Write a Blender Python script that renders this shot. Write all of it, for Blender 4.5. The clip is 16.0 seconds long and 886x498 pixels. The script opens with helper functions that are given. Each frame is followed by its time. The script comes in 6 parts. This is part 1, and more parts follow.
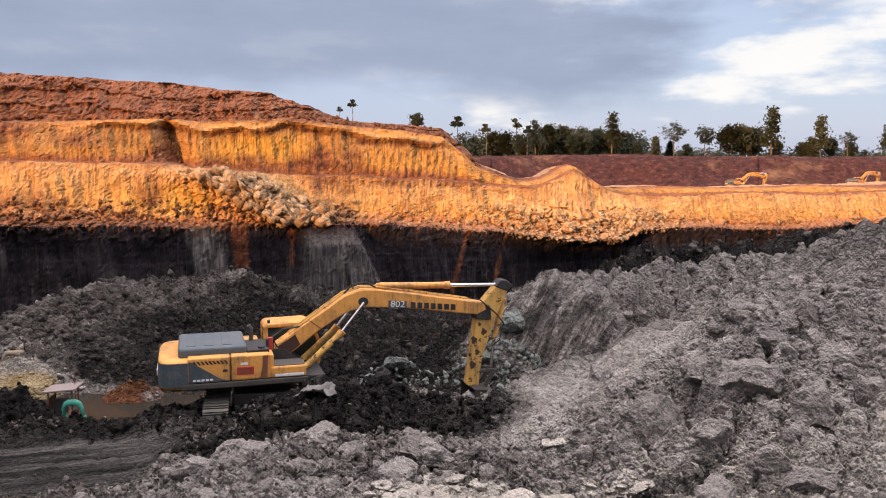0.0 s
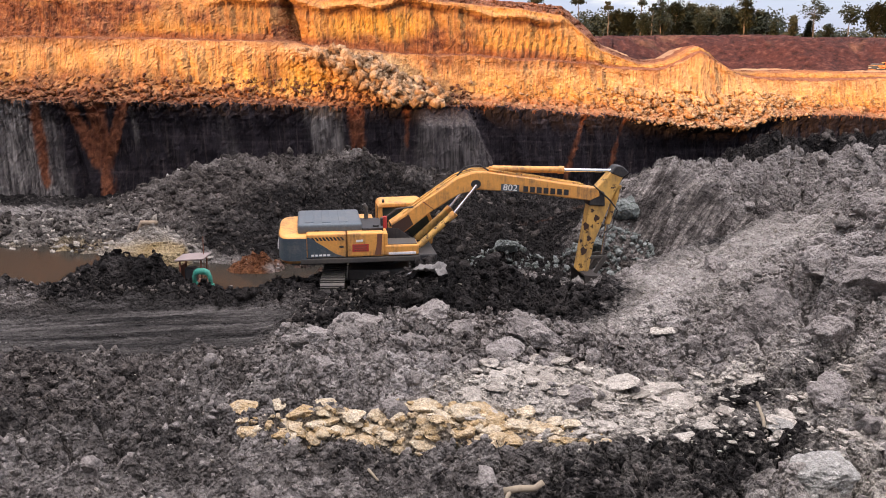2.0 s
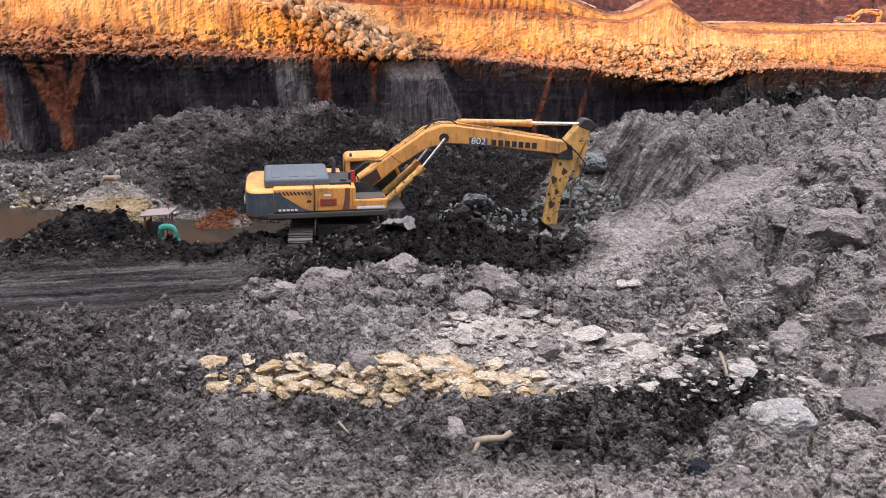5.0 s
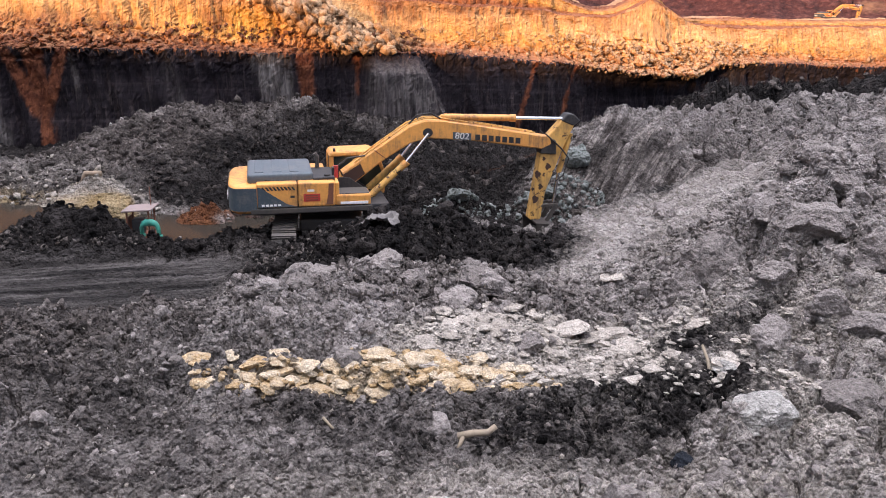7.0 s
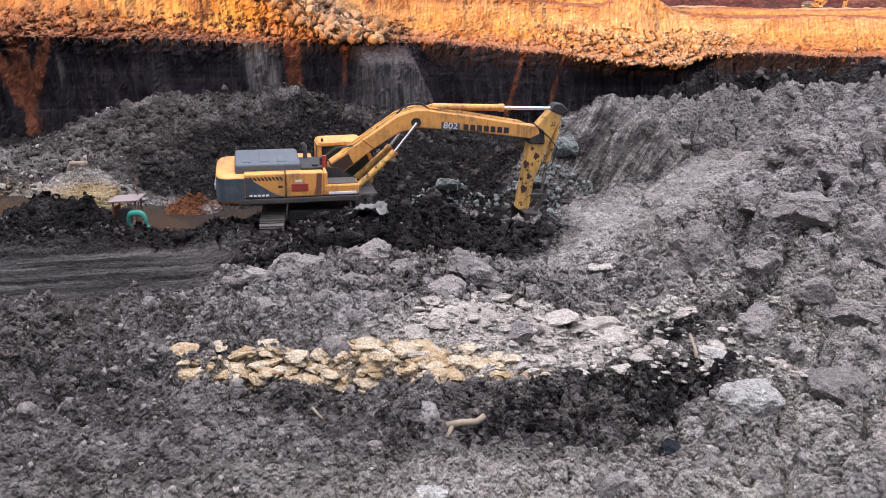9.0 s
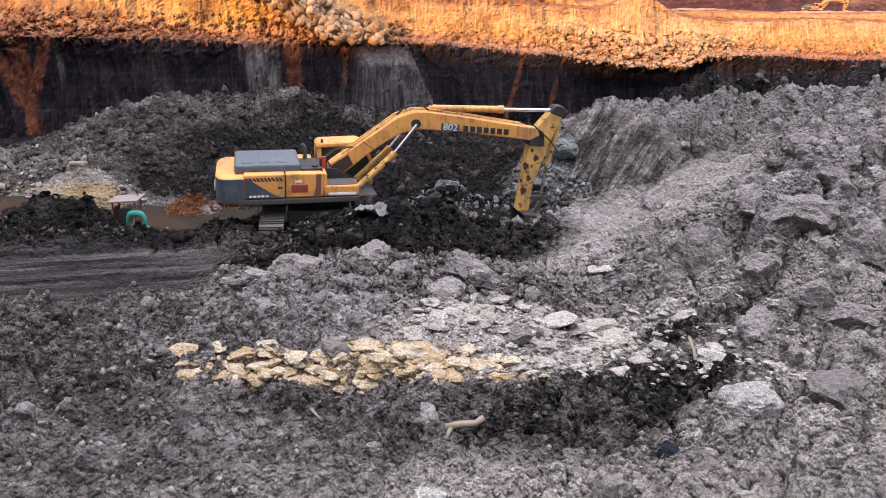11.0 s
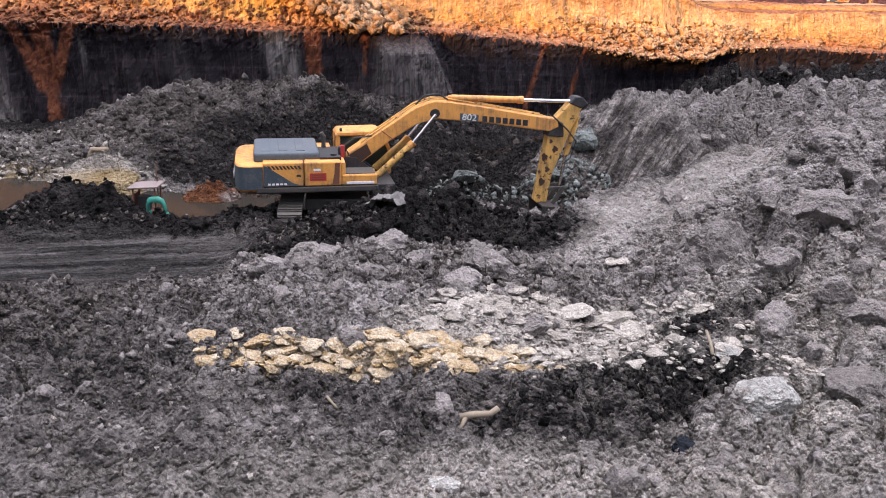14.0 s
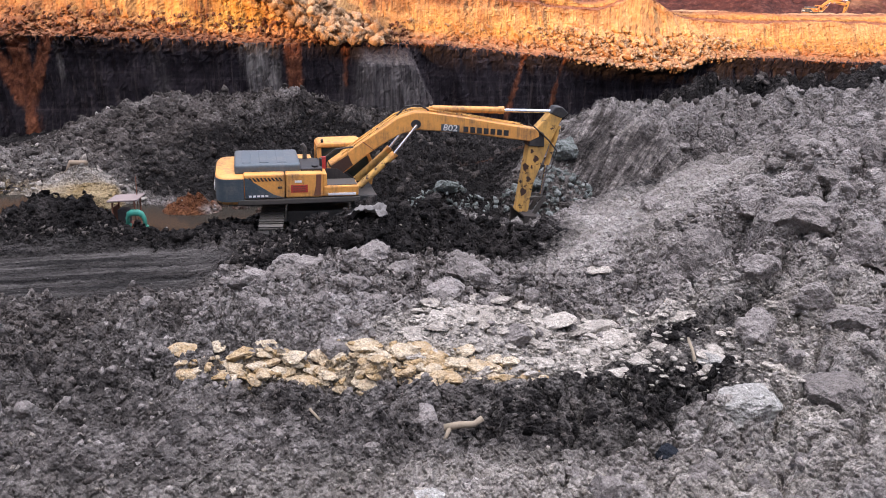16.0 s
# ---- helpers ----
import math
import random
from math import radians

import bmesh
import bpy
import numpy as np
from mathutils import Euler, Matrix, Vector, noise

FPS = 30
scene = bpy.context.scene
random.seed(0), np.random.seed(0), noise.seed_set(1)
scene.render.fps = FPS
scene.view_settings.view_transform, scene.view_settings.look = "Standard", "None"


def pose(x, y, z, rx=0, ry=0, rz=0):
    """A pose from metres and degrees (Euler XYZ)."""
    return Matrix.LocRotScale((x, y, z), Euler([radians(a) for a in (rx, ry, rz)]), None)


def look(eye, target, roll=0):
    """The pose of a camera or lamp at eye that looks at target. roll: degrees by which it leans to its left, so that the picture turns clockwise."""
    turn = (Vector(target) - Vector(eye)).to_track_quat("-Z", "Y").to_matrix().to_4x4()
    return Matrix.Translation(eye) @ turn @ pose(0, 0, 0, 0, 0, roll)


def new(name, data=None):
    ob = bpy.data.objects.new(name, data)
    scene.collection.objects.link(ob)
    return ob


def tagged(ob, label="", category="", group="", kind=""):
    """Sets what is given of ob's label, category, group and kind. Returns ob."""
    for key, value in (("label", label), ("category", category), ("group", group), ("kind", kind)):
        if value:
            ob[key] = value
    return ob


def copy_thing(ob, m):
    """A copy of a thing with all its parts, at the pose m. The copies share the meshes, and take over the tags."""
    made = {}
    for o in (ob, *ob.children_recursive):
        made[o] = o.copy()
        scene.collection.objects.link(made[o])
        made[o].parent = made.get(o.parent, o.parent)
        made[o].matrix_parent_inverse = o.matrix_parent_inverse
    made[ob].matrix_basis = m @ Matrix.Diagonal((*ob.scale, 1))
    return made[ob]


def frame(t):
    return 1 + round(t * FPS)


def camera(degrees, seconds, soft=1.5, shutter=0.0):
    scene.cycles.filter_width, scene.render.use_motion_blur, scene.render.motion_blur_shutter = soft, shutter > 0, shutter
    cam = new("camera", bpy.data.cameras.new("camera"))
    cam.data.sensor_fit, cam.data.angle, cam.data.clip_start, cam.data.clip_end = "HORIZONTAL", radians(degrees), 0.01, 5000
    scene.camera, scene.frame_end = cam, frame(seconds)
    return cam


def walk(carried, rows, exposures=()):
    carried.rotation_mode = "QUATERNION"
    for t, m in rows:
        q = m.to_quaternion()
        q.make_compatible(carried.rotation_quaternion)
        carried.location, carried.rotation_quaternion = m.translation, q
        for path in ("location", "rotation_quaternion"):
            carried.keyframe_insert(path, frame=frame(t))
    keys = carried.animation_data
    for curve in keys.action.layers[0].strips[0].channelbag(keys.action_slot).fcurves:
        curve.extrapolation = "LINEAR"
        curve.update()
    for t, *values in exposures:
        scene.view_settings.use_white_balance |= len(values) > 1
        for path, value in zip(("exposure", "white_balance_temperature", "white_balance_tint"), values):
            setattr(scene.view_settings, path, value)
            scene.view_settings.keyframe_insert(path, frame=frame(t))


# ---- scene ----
cam = camera(56.0, 16.0, soft=1.0)

# The camera stands on one spot, high on a bank, and only turns: seconds, then its three angles.
EYE = (0.0, 0.0, 7.5)
TURNS = [
    (0.0, 84.15, -0.00, 0.00),
    (0.5, 81.61, -0.02, 0.66),
    (1.0, 79.36, -0.49, 1.16),
    (1.5, 78.12, -0.31, 4.85),
    (2.0, 76.11, -0.38, 7.88),
    (2.5, 74.73, -0.94, 9.07),
    (3.0, 74.88, -0.47, 9.30),
    (3.5, 74.60, -0.18, 9.05),
    (4.0, 73.96, -0.39, 8.13),
    (4.5, 73.29, -0.57, 6.58),
    (7.0, 72.64, -0.79, 4.61),
    (7.5, 72.94, -0.98, 4.03),
    (8.0, 72.78, -1.05, 3.91),
    (8.5, 72.30, -1.16, 4.01),
    (9.0, 71.96, -0.89, 3.82),
    (11.5, 72.07, -1.22, 3.96),
    (12.0, 71.21, -1.42, 4.39),
    (12.5, 70.93, -1.25, 4.07),
    (13.0, 71.21, -1.42, 4.27),
    (13.5, 71.47, -1.37, 5.00),
    (14.0, 71.35, -1.49, 5.22),
    (14.5, 71.63, -1.60, 5.14),
    (15.0, 71.93, -1.62, 5.04),
    (15.5, 71.76, -1.46, 5.01),
    (16.0, 72.10, -1.34, 3.89),
]
# the camera's own exposure opens as the sky leaves the picture
walk(cam, [(t, pose(*EYE, rx, ry, rz)) for t, rx, ry, rz in TURNS], [(0.0, 0.13, 7500, 10), (1.5, 0.26, 7400, 10), (3.0, 0.42, 7150, 10), (6.0, 0.42, 6850, 10), (9.0, 0.42, 6700, 10), (16.0, 0.42, 6700, 10)])

# ---- world, sun ----
SUN_ELEV, SUN_AZ = 9.0, 222.0      # degrees; azimuth clockwise from +y
world = bpy.data.worlds.new("sky")
scene.world = world
world.use_nodes = True


def make_sky(w):
    """A clear evening sky behind banks of grey cloud; overcast skies are brightest overhead."""
    nt = w.node_tree
    nt.nodes.clear()
    N, L = nt.nodes.new, nt.links.new

    def op(kind, a, b=0.0, clamp=False):
        m = N("ShaderNodeMath")
        m.operation, m.use_clamp = kind, clamp
        for sock, v in zip(m.inputs, (a, b)):
            if hasattr(v, "links"):
                L(v, sock)
            else:
                sock.default_value = v
        return m.outputs[0]

    def between(v, lo, hi):
        m = N("ShaderNodeMapRange")
        m.interpolation_type = "SMOOTHSTEP"
        m.inputs["From Min"].default_value, m.inputs["From Max"].default_value = lo, hi
        L(v, m.inputs["Value"])
        return m.outputs[0]

    def blend(f, a, b):
        m = N("ShaderNodeMix")
        m.data_type = "RGBA"
        for sock, v in ((m.inputs[0], f), (m.inputs[6], a), (m.inputs[7], b)):
            if hasattr(v, "links"):
                L(v, sock)
            elif isinstance(v, float):
                sock.default_value = v
            else:
                sock.default_value = (*v, 1)
        return m.outputs[2]

    out, bg = N("ShaderNodeOutputWorld"), N("ShaderNodeBackground")
    sky = N("ShaderNodeTexSky")
    sky.sky_type, sky.sun_disc = "NISHITA", False
    sky.sun_elevation, sky.sun_rotation = radians(SUN_ELEV), radians(SUN_AZ)
    co, xyz = N("ShaderNodeTexCoord"), N("ShaderNodeSeparateXYZ")
    L(co.outputs["Generated"], xyz.inputs[0])
    x, z = xyz.outputs[0], xyz.outputs[2]

    def clouds(scale, stretch, detail, off):
        mp, no = N("ShaderNodeMapping"), N("ShaderNodeTexNoise")
        mp.inputs["Scale"].default_value, mp.inputs["Location"].default_value = (1, 1, stretch), off
        no.inputs["Scale"].default_value, no.inputs["Detail"].default_value, no.inputs["Roughness"].default_value = scale, detail, 0.55
        L(co.outputs["Generated"], mp.inputs["Vector"])
        L(mp.outputs["Vector"], no.inputs["Vector"])
        return no.outputs["Fac"]

    wisp, bank = clouds(5.0, 3.5, 8, (0.3, 0.1, 0.2)), clouds(2.2, 2.5, 6, (1.3, 0.4, 0.7))
    # the dark bank: its underside a little over the horizon, its ragged end to the right
    under = op("ADD", z, op("MULTIPLY", op("SUBTRACT", bank, 0.5), 0.16))
    under = op("ADD", under, op("MULTIPLY", op("SUBTRACT", wisp, 0.5), 0.06))
    side = op("ADD", x, op("MULTIPLY", op("SUBTRACT", wisp, 0.5), 0.55))
    dark = op("MULTIPLY", between(under, 0.055, 0.10), op("SUBTRACT", 1.0, between(side, 0.13, 0.31)))
    dark = op("MAXIMUM", dark, op("MULTIPLY", between(bank, 0.52, 0.66), between(z, 0.10, 0.2)))
    high = op("MULTIPLY", between(wisp, 0.50, 0.64), 0.75)
    col = blend(0.75, sky.outputs["Color"], (2.9, 3.75, 6.3))
    col = blend(high, col, (6.4, 6.6, 7.0))
    col = blend(op("MULTIPLY", dark, 0.92), col, blend(wisp, (1.5, 1.95, 3.1), (2.55, 3.2, 4.7)))
    # thin cloud overhead, still in the warm evening light
    m = N("ShaderNodeMix")
    m.data_type, m.blend_type, m.clamp_factor = "RGBA", "ADD", False
    L(op("MULTIPLY", between(z, 0.42, 1.0), ZENITH), m.inputs[0])
    L(col, m.inputs[6])
    m.inputs[7].default_value = (3.02, 2.92, 3.26, 1)
    L(m.outputs[2], bg.inputs["Color"])
    bg.inputs["Strength"].default_value = SKY
    L(bg.outputs["Background"], out.inputs["Surface"])


ZENITH = 8.2
SKY = 0.15
make_sky(world)
sun = new("sun", bpy.data.lights.new("sun", "SUN"))
sun.data.energy, sun.data.angle, sun.data.color = 5.6, radians(0.6), (1.0, 0.56, 0.27)
_a = radians(SUN_AZ)
_d = Vector((math.sin(_a) * math.cos(radians(SUN_ELEV)), math.cos(_a) * math.cos(radians(SUN_ELEV)), math.sin(radians(SUN_ELEV))))
sun.matrix_world = look(_d * 100, (0, 0, 0))

# ---- noise over the plan ----
def _hash(ix, iy, seed):
    h = (ix.astype(np.int64) * 374761393 + iy.astype(np.int64) * 668265263 + seed * 974634777) & 0x7FFFFFFF
    h = ((h ^ (h >> 13)) * 1274126177) & 0x7FFFFFFF
    h = ((h ^ (h >> 16)) * 374761393) & 0x7FFFFFFF
    return ((h ^ (h >> 15)) & 0xFFFF) / 65535.0


def vnoise(x, y, seed=0):
    ix, iy = np.floor(x), np.floor(y)
    fx, fy = x - ix, y - iy
    ux, uy = fx * fx * fx * (fx * (fx * 6 - 15) + 10), fy * fy * fy * (fy * (fy * 6 - 15) + 10)
    a, b = _hash(ix, iy, seed), _hash(ix + 1, iy, seed)
    c, d = _hash(ix, iy + 1, seed), _hash(ix + 1, iy + 1, seed)
    return (a + (b - a) * ux) * (1 - uy) + (c + (d - c) * ux) * uy


def fbm(x, y, size, octaves=4, seed=0, gain=0.5):
    """-1 to 1; size: metres of the largest bumps."""
    s, amp, tot, f = 0.0, 1.0, 0.0, 1.0 / size
    for k in range(octaves):
        s = s + amp * (vnoise(x * f + 17.3 * k, y * f - 9.1 * k, seed + k) * 2 - 1)
        tot += amp
        amp *= gain
        f *= 2.03
    return s / tot


def clods(x, y, size, seed=0):
    """Rounded lumps of uneven height with creases between, 0 to 1."""
    gx, gy = x / size, y / size
    ix, iy = np.floor(gx), np.floor(gy)
    f1, f2, top = np.full(x.shape, 9.0), np.full(x.shape, 9.0), np.zeros(x.shape)
    for dx in (-1, 0, 1):
        for dy in (-1, 0, 1):
            cx, cy = ix + dx, iy + dy
            d = np.hypot(cx + _hash(cx, cy, seed) - gx, cy + _hash(cx, cy, seed + 7) - gy)
            near = d < f1
            f2 = np.where(near, f1, np.minimum(f2, d))
            top = np.where(near, _hash(cx, cy, seed + 13), top)
            f1 = np.where(near, d, f1)
    edge = np.clip((f2 - f1) * 2.2, 0, 1)
    return edge ** 0.42 * (0.30 + 0.70 * top) - 0.22 * np.exp(-(edge / 0.16) ** 2) - 0.55 * np.exp(-(edge / 0.13) ** 2) * sstep(-0.15, 0.25, fbm(x, y, size * 3.0, 2, seed + 51))


def cell_tone(x, y, size, seed=0):
    """One random value for each lump, 0 to 1."""
    gx, gy = x / size, y / size
    ix, iy = np.floor(gx), np.floor(gy)
    f1, tone = np.full(x.shape, 9.0), np.zeros(x.shape)
    for dx in (-1, 0, 1):
        for dy in (-1, 0, 1):
            cx, cy = ix + dx, iy + dy
            d = np.hypot(cx + _hash(cx, cy, seed) - gx, cy + _hash(cx, cy, seed + 7) - gy)
            near = d < f1
            tone = np.where(near, _hash(cx, cy, seed + 29), tone)
            f1 = np.where(near, d, f1)
    return tone


def sstep(a, b, v):
    t = np.clip((v - a) / (b - a), 0, 1)
    return t * t * (3 - 2 * t)


def blob(x, y, cx, cy, rx, ry, turn=0.0, hard=1.0):
    """1 inside an oval, falling to 0 at its rim."""
    c, s = math.cos(radians(turn)), math.sin(radians(turn))
    u, v = ((x - cx) * c + (y - cy) * s) / rx, (-(x - cx) * s + (y - cy) * c) / ry
    return np.clip((1 - np.hypot(u, v)) * hard, 0, 1)


def ridge(x, y, pts, near, far):
    """A heap's surface: a crest of (x, y, z) points, falling by near towards the bank and by far behind it."""
    best = np.full(x.shape, -99.0)
    for (ax, ay, az), (bx, by, bz) in zip(pts, pts[1:]):
        ex, ey = bx - ax, by - ay
        t = np.clip(((x - ax) * ex + (y - ay) * ey) / (ex * ex + ey * ey), 0, 1)
        qx, qy = x - (ax + t * ex), y - (ay + t * ey)
        d = np.hypot(qx, qy)
        k = sstep(-0.6, 0.6, qy / np.maximum(d, 0.3))
        best = np.maximum(best, az + t * (bz - az) - d * (near + (far - near) * k))
    return best


def smax(a, b, k):
    h = np.clip(0.5 + 0.5 * (a - b) / k, 0, 1)
    return b + (a - b) * h + k * h * (1 - h)


# ---- the pit floor and its heaps ----
HEAP_NEAR = [(0.16, 19.5, 0.7), (1.4, 21.5, 1.0), (3.7, 24.0, 1.6), (5.6, 26.0, 2.05), (7.2, 27.0, 2.45), (9.9, 28.5, 2.95), (12.7, 29.0, 3.8), (16.0, 30.0, 5.1), (23.0, 31.0, 6.2), (40.0, 32.0, 6.6)]
HEAP_FAR = [(3.4, 33.6, 1.9), (4.8, 34.5, 3.05), (7.4, 35.5, 2.6), (10.9, 37.0, 2.8), (17.0, 39.0, 3.0), (26.0, 40.0, 3.8), (40.0, 41.0, 5.0)]
HEAP_BACK = [(8.0, 46.0, 1.0), (10.3, 46.5, 2.25), (15.9, 47.0, 2.5), (20.0, 46.0, 3.4), (31.0, 45.0, 4.4), (45.0, 45.0, 5.5)]
HEAP_LEFT = [(-19.5, 37.0, -0.2), (-17.5, 37.5, 1.2), (-14.8, 38.0, 2.3), (-8.9, 38.0, 2.35), (-6.6, 38.5, 1.8), (-3.6, 39.5, 1.0), (-1.8, 40.0, 0.2)]
BANK_LEFT = [(-60.0, 31.0, 0.3), (-30.0, 32.5, -0.1), (-24.0, 34.0, -0.3), (-19.0, 34.0, -0.1)]


def road_mask(x, y):
    """The haul track that comes in along the pond and ends at the machine."""
    mid = 17.6 + 0.33 * (x + 12.5) + 0.35 * np.sin(x * 0.4)
    half = 1.9 + 0.03 * np.clip(-x - 8, 0, 40)
    return (1 - sstep(half - 0.5, half + 0.5, np.abs(y - mid))) * (1 - sstep(-7.4, -6.0, x))


def pond_mask(x, y):
    p = np.maximum(blob(x, y, -19.5, 26.3, 11.0, 2.9, 0, 4), blob(x, y, -12.0, 26.4, 2.6, 1.2, 0, 3))
    return np.clip(p + 0.25 * fbm(x, y, 2.5, 3, 91) * (p > 0), 0, 1)


def base_height(x, y):
    """The ground without clods."""
    wx, wy = x + 0.6 * fbm(x, y, 4.0, 3, 5), y + 0.6 * fbm(x, y, 4.0, 3, 6)
    z = 0.6 - 1.1 * sstep(23, 29, y) - 1.3 * sstep(34, 46, y)
    z = z + 0.5 * (1 - sstep(8, 12.5, y)) + 0.25 * fbm(x, y, 6.0, 3, 1)
    z = z - 0.95 * sstep(20.8, 24.0, y) * (1 - sstep(-9.5, -7.0, x)) * (1 - sstep(28, 32, y))
    z = z + 5.3 * (1 - sstep(-1.0, 6.5, y - 0.1 * np.abs(x)))          # the bank under the camera
    z = smax(z, ridge(0.5 * (x + wx), 0.5 * (y + wy), HEAP_NEAR, 0.24, 1.1), 0.2)
    z = smax(z, ridge(wx, wy, HEAP_FAR, 0.62, 0.6), 0.35)
    z = smax(z, ridge(wx, wy, HEAP_BACK, 0.6, 0.6), 0.35)
    z = smax(z, ridge(wx, wy, HEAP_LEFT, 0.30, 0.7), 0.35)
    z = smax(z, ridge(wx, wy, BANK_LEFT, 0.14, 0.5), 0.35)
    z = z + 0.72 * sstep(0, 0.55, blob(wx, wy, -2.9, 21.2, 3.5, 2.4, 4))   # mud heap beside the machine
    z = z + 0.62 * sstep(0, 0.6, blob(wx, wy, -2.2, 16.4, 4.6, 3.4, 10))   # grey rubble heap
    z = z - 0.9 * sstep(0, 0.6, blob(wx, wy, 5.85, 19.1, 0.75, 0.7))                  # gaps among the great lumps
    z = z - 0.5 * sstep(0, 0.6, blob(wx, wy, 7.3, 22.8, 0.9, 0.8))
    z = z + 0.9 * sstep(0, 0.8, blob(wx, wy, 1.8, 30.0, 1.9, 1.6))
    z = z + 0.6 * sstep(0, 0.8, blob(wx, wy, -1.6, 29.5, 1.6, 1.2))
    z = z + 0.95 * sstep(0, 0.8, blob(wx, wy, -12.2, 21.9, 2.4, 1.4))      # black heap by the pond
    k = sstep(0, 0.35, blob(x, y, -5.3, 25.0, 3.6, 3.4))                       # worked flat under the machine
    z = z * (1 - k) - 0.05 * k
    k = sstep(0, 0.5, blob(x, y, 1.3, 26.4, 2.2, 2.4))                         # the dug hollow
    z = z * (1 - k) + np.minimum(z, -0.35) * k
    r = road_mask(x, y)
    rut = (y - 0.33 * x) + 0.25 * fbm(x, y, 6.0, 2, 15)
    z = z * (1 - r) + r * (0.42 + 0.045 * np.sin(rut * 5.0) + 0.05 * np.sin(rut * 2.1 + 1) + 0.06 * fbm(x * 0.25 + 0 * y, rut * 2.5, 0.8, 3, 16))
    p = pond_mask(x, y)
    z = z * (1 - p) - 1.0 * p
    z = z + 0.95 * sstep(0, 0.25, blob(wx, wy, -14.9, 28.2, 1.95, 1.0))         # pale islet in the pond
    return z + 0.5 * sstep(0, 0.5, blob(wx, wy, -10.4, 27.6, 1.6, 0.8))


def soil_masks(x, y):
    """Where the ground is coal-black, pale or ochre."""
    n, n2 = fbm(x, y, 1.6, 4, 31), fbm(x, y, 4.0, 4, 41)
    dark = blob(x, y, -2.5, 21.9, 5.2, 3.4, 5, 3)
    dark = np.maximum(dark, 0.58 * blob(x, y, 2.2, 13.1, 4.4, 1.9, 38, 2.4))          # the coal wedge below the pale slabs
    dark = np.maximum(dark, 0.95 * blob(x, y, -5.4, 19.7, 3.2, 1.3, -12, 3))
    dark = np.maximum(dark, 0.55 * blob(x, y, 4.4, 16.2, 2.2, 0.6, 28, 2.5))
    dark = np.maximum(dark, 0.42 * blob(x, y, -1.0, 12.3, 4.6, 1.3, 10, 2))
    # soil darkened inside the near heap's hollow, in place of its shade
    dark = np.maximum(dark, 0.55 * blob(x, y, 7.2, 22.7, 0.9, 0.8, 0, 3))
    dark = np.maximum(dark, 0.68 * blob(x, y, -7.2, 33.4, 6.2, 4.8, 10, 3))
    dark = np.maximum(dark, blob(x, y, -12.0, 21.2, 3.0, 1.8, 0, 3))
    dark = np.maximum(dark, 0.85 * sstep(37, 42, y) * (1 - sstep(5, 9, x)))
    dark = np.maximum(dark, blob(x, y, 0.0, 36.0, 6.0, 9.0, 0, 3))
    dark = np.maximum(dark, 0.95 * blob(x, y, -3.5, 29.5, 6.5, 3.2, 0, 4))
    dark = np.maximum(dark, 0.95 * blob(x, y, -7.0, 31.5, 8.5, 3.6, 5, 3))
    dark = np.maximum(dark, 0.75 * sstep(41, 44, y))
    umber = 0.95 * blob(x, y, -10.0, 35.5, 12.0, 7.0, 0, 4)
    umber = np.maximum(umber, 0.62 * blob(x, y, 4.2, 30.2, 5.0, 4.6, 40, 3))
    umber = np.maximum(umber, 0.85 * blob(x, y, 18.0, 44.0, 20.0, 6.0, 0, 4))
    umber = np.maximum(umber, 0.25 * sstep(23, 28, y) * sstep(0, 4, x))
    umber = np.maximum(umber, 0.8 * blob(x, y, -22.0, 31.5, 15.0, 5.0, 0, 3))
    umber = np.maximum(umber, 1.0 * blob(x, y, -8.5, 21.5, 6.5, 3.6, 10, 3))
    umber = np.maximum(umber, 0.92 * blob(x, y, -12.8, 16.4, 7.6, 5.2, 0, 3))
    umber = np.maximum(umber, 0.34 * blob(x, y, -3.4, 11.4, 7.0, 2.3, 8, 2.5))
    umber = np.maximum(umber, 0.25 * blob(x, y, -12.0, 11.6, 7.6, 4.2, 0, 3))
    umber = np.maximum(umber, 0.95 * blob(x, y, -20.0, 22.0, 9.0, 3.6, 0, 4))
    umber = np.maximum(umber, 0.5 * blob(x, y, -2.0, 17.5, 5.0, 2.0, 0, 3))
    dark = np.maximum(dark, 0.45 * blob(x, y, -19.0, 22.0, 8.0, 3.2, 0, 3))
    dark = np.maximum(dark, 0.25 * blob(x, y, 3.5, 25.5, 5.0, 1.6, 40, 2))
    dark = np.maximum(dark, 0.28 * blob(x, y, -10.0, 12.8, 7.5, 4.2, 0, 3))
    dark = np.maximum(dark, 0.3 * blob(x, y, -5.0, 10.5, 5.0, 2.4, 8, 3))
    dark = np.maximum(dark, 0.9 * blob(x, y, -5.3, 25.0, 4.6, 4.0, 0, 3))
    dark = np.maximum(dark, 0.85 * blob(x, y, -9.5, 22.4, 5.5, 2.2, 12, 3))
    dark = np.maximum(dark, 0.6 * blob(x, y, -9.0, 19.8, 5.0, 1.6, 14, 3))
    pale = np.maximum(np.maximum(1.3 * blob(x, y, 0.8, 15.0, 3.4, 1.4, 12, 3), 0.6 * blob(x, y, 3.6, 16.8, 2.2, 0.8, 18, 3)), 0.8 * blob(x, y, -15.5, 29.0, 3.4, 1.5, 0, 2))
    pale = np.maximum(pale, 0.22 * blob(x, y, -26.0, 31.0, 12.0, 3.0, 0, 2))
    pale = np.maximum(pale, 0.62 * blob(x, y, 9.0, 13.5, 10.0, 6.0, 10, 2))
    pale = np.maximum(pale, 0.3 * blob(x, y, 4.8, 22.6, 7.0, 2.8, 45, 2.5))
    pale = np.maximum(pale, 0.55 * blob(x, y, 1.5, 9.8, 9.0, 1.8, 5, 2))
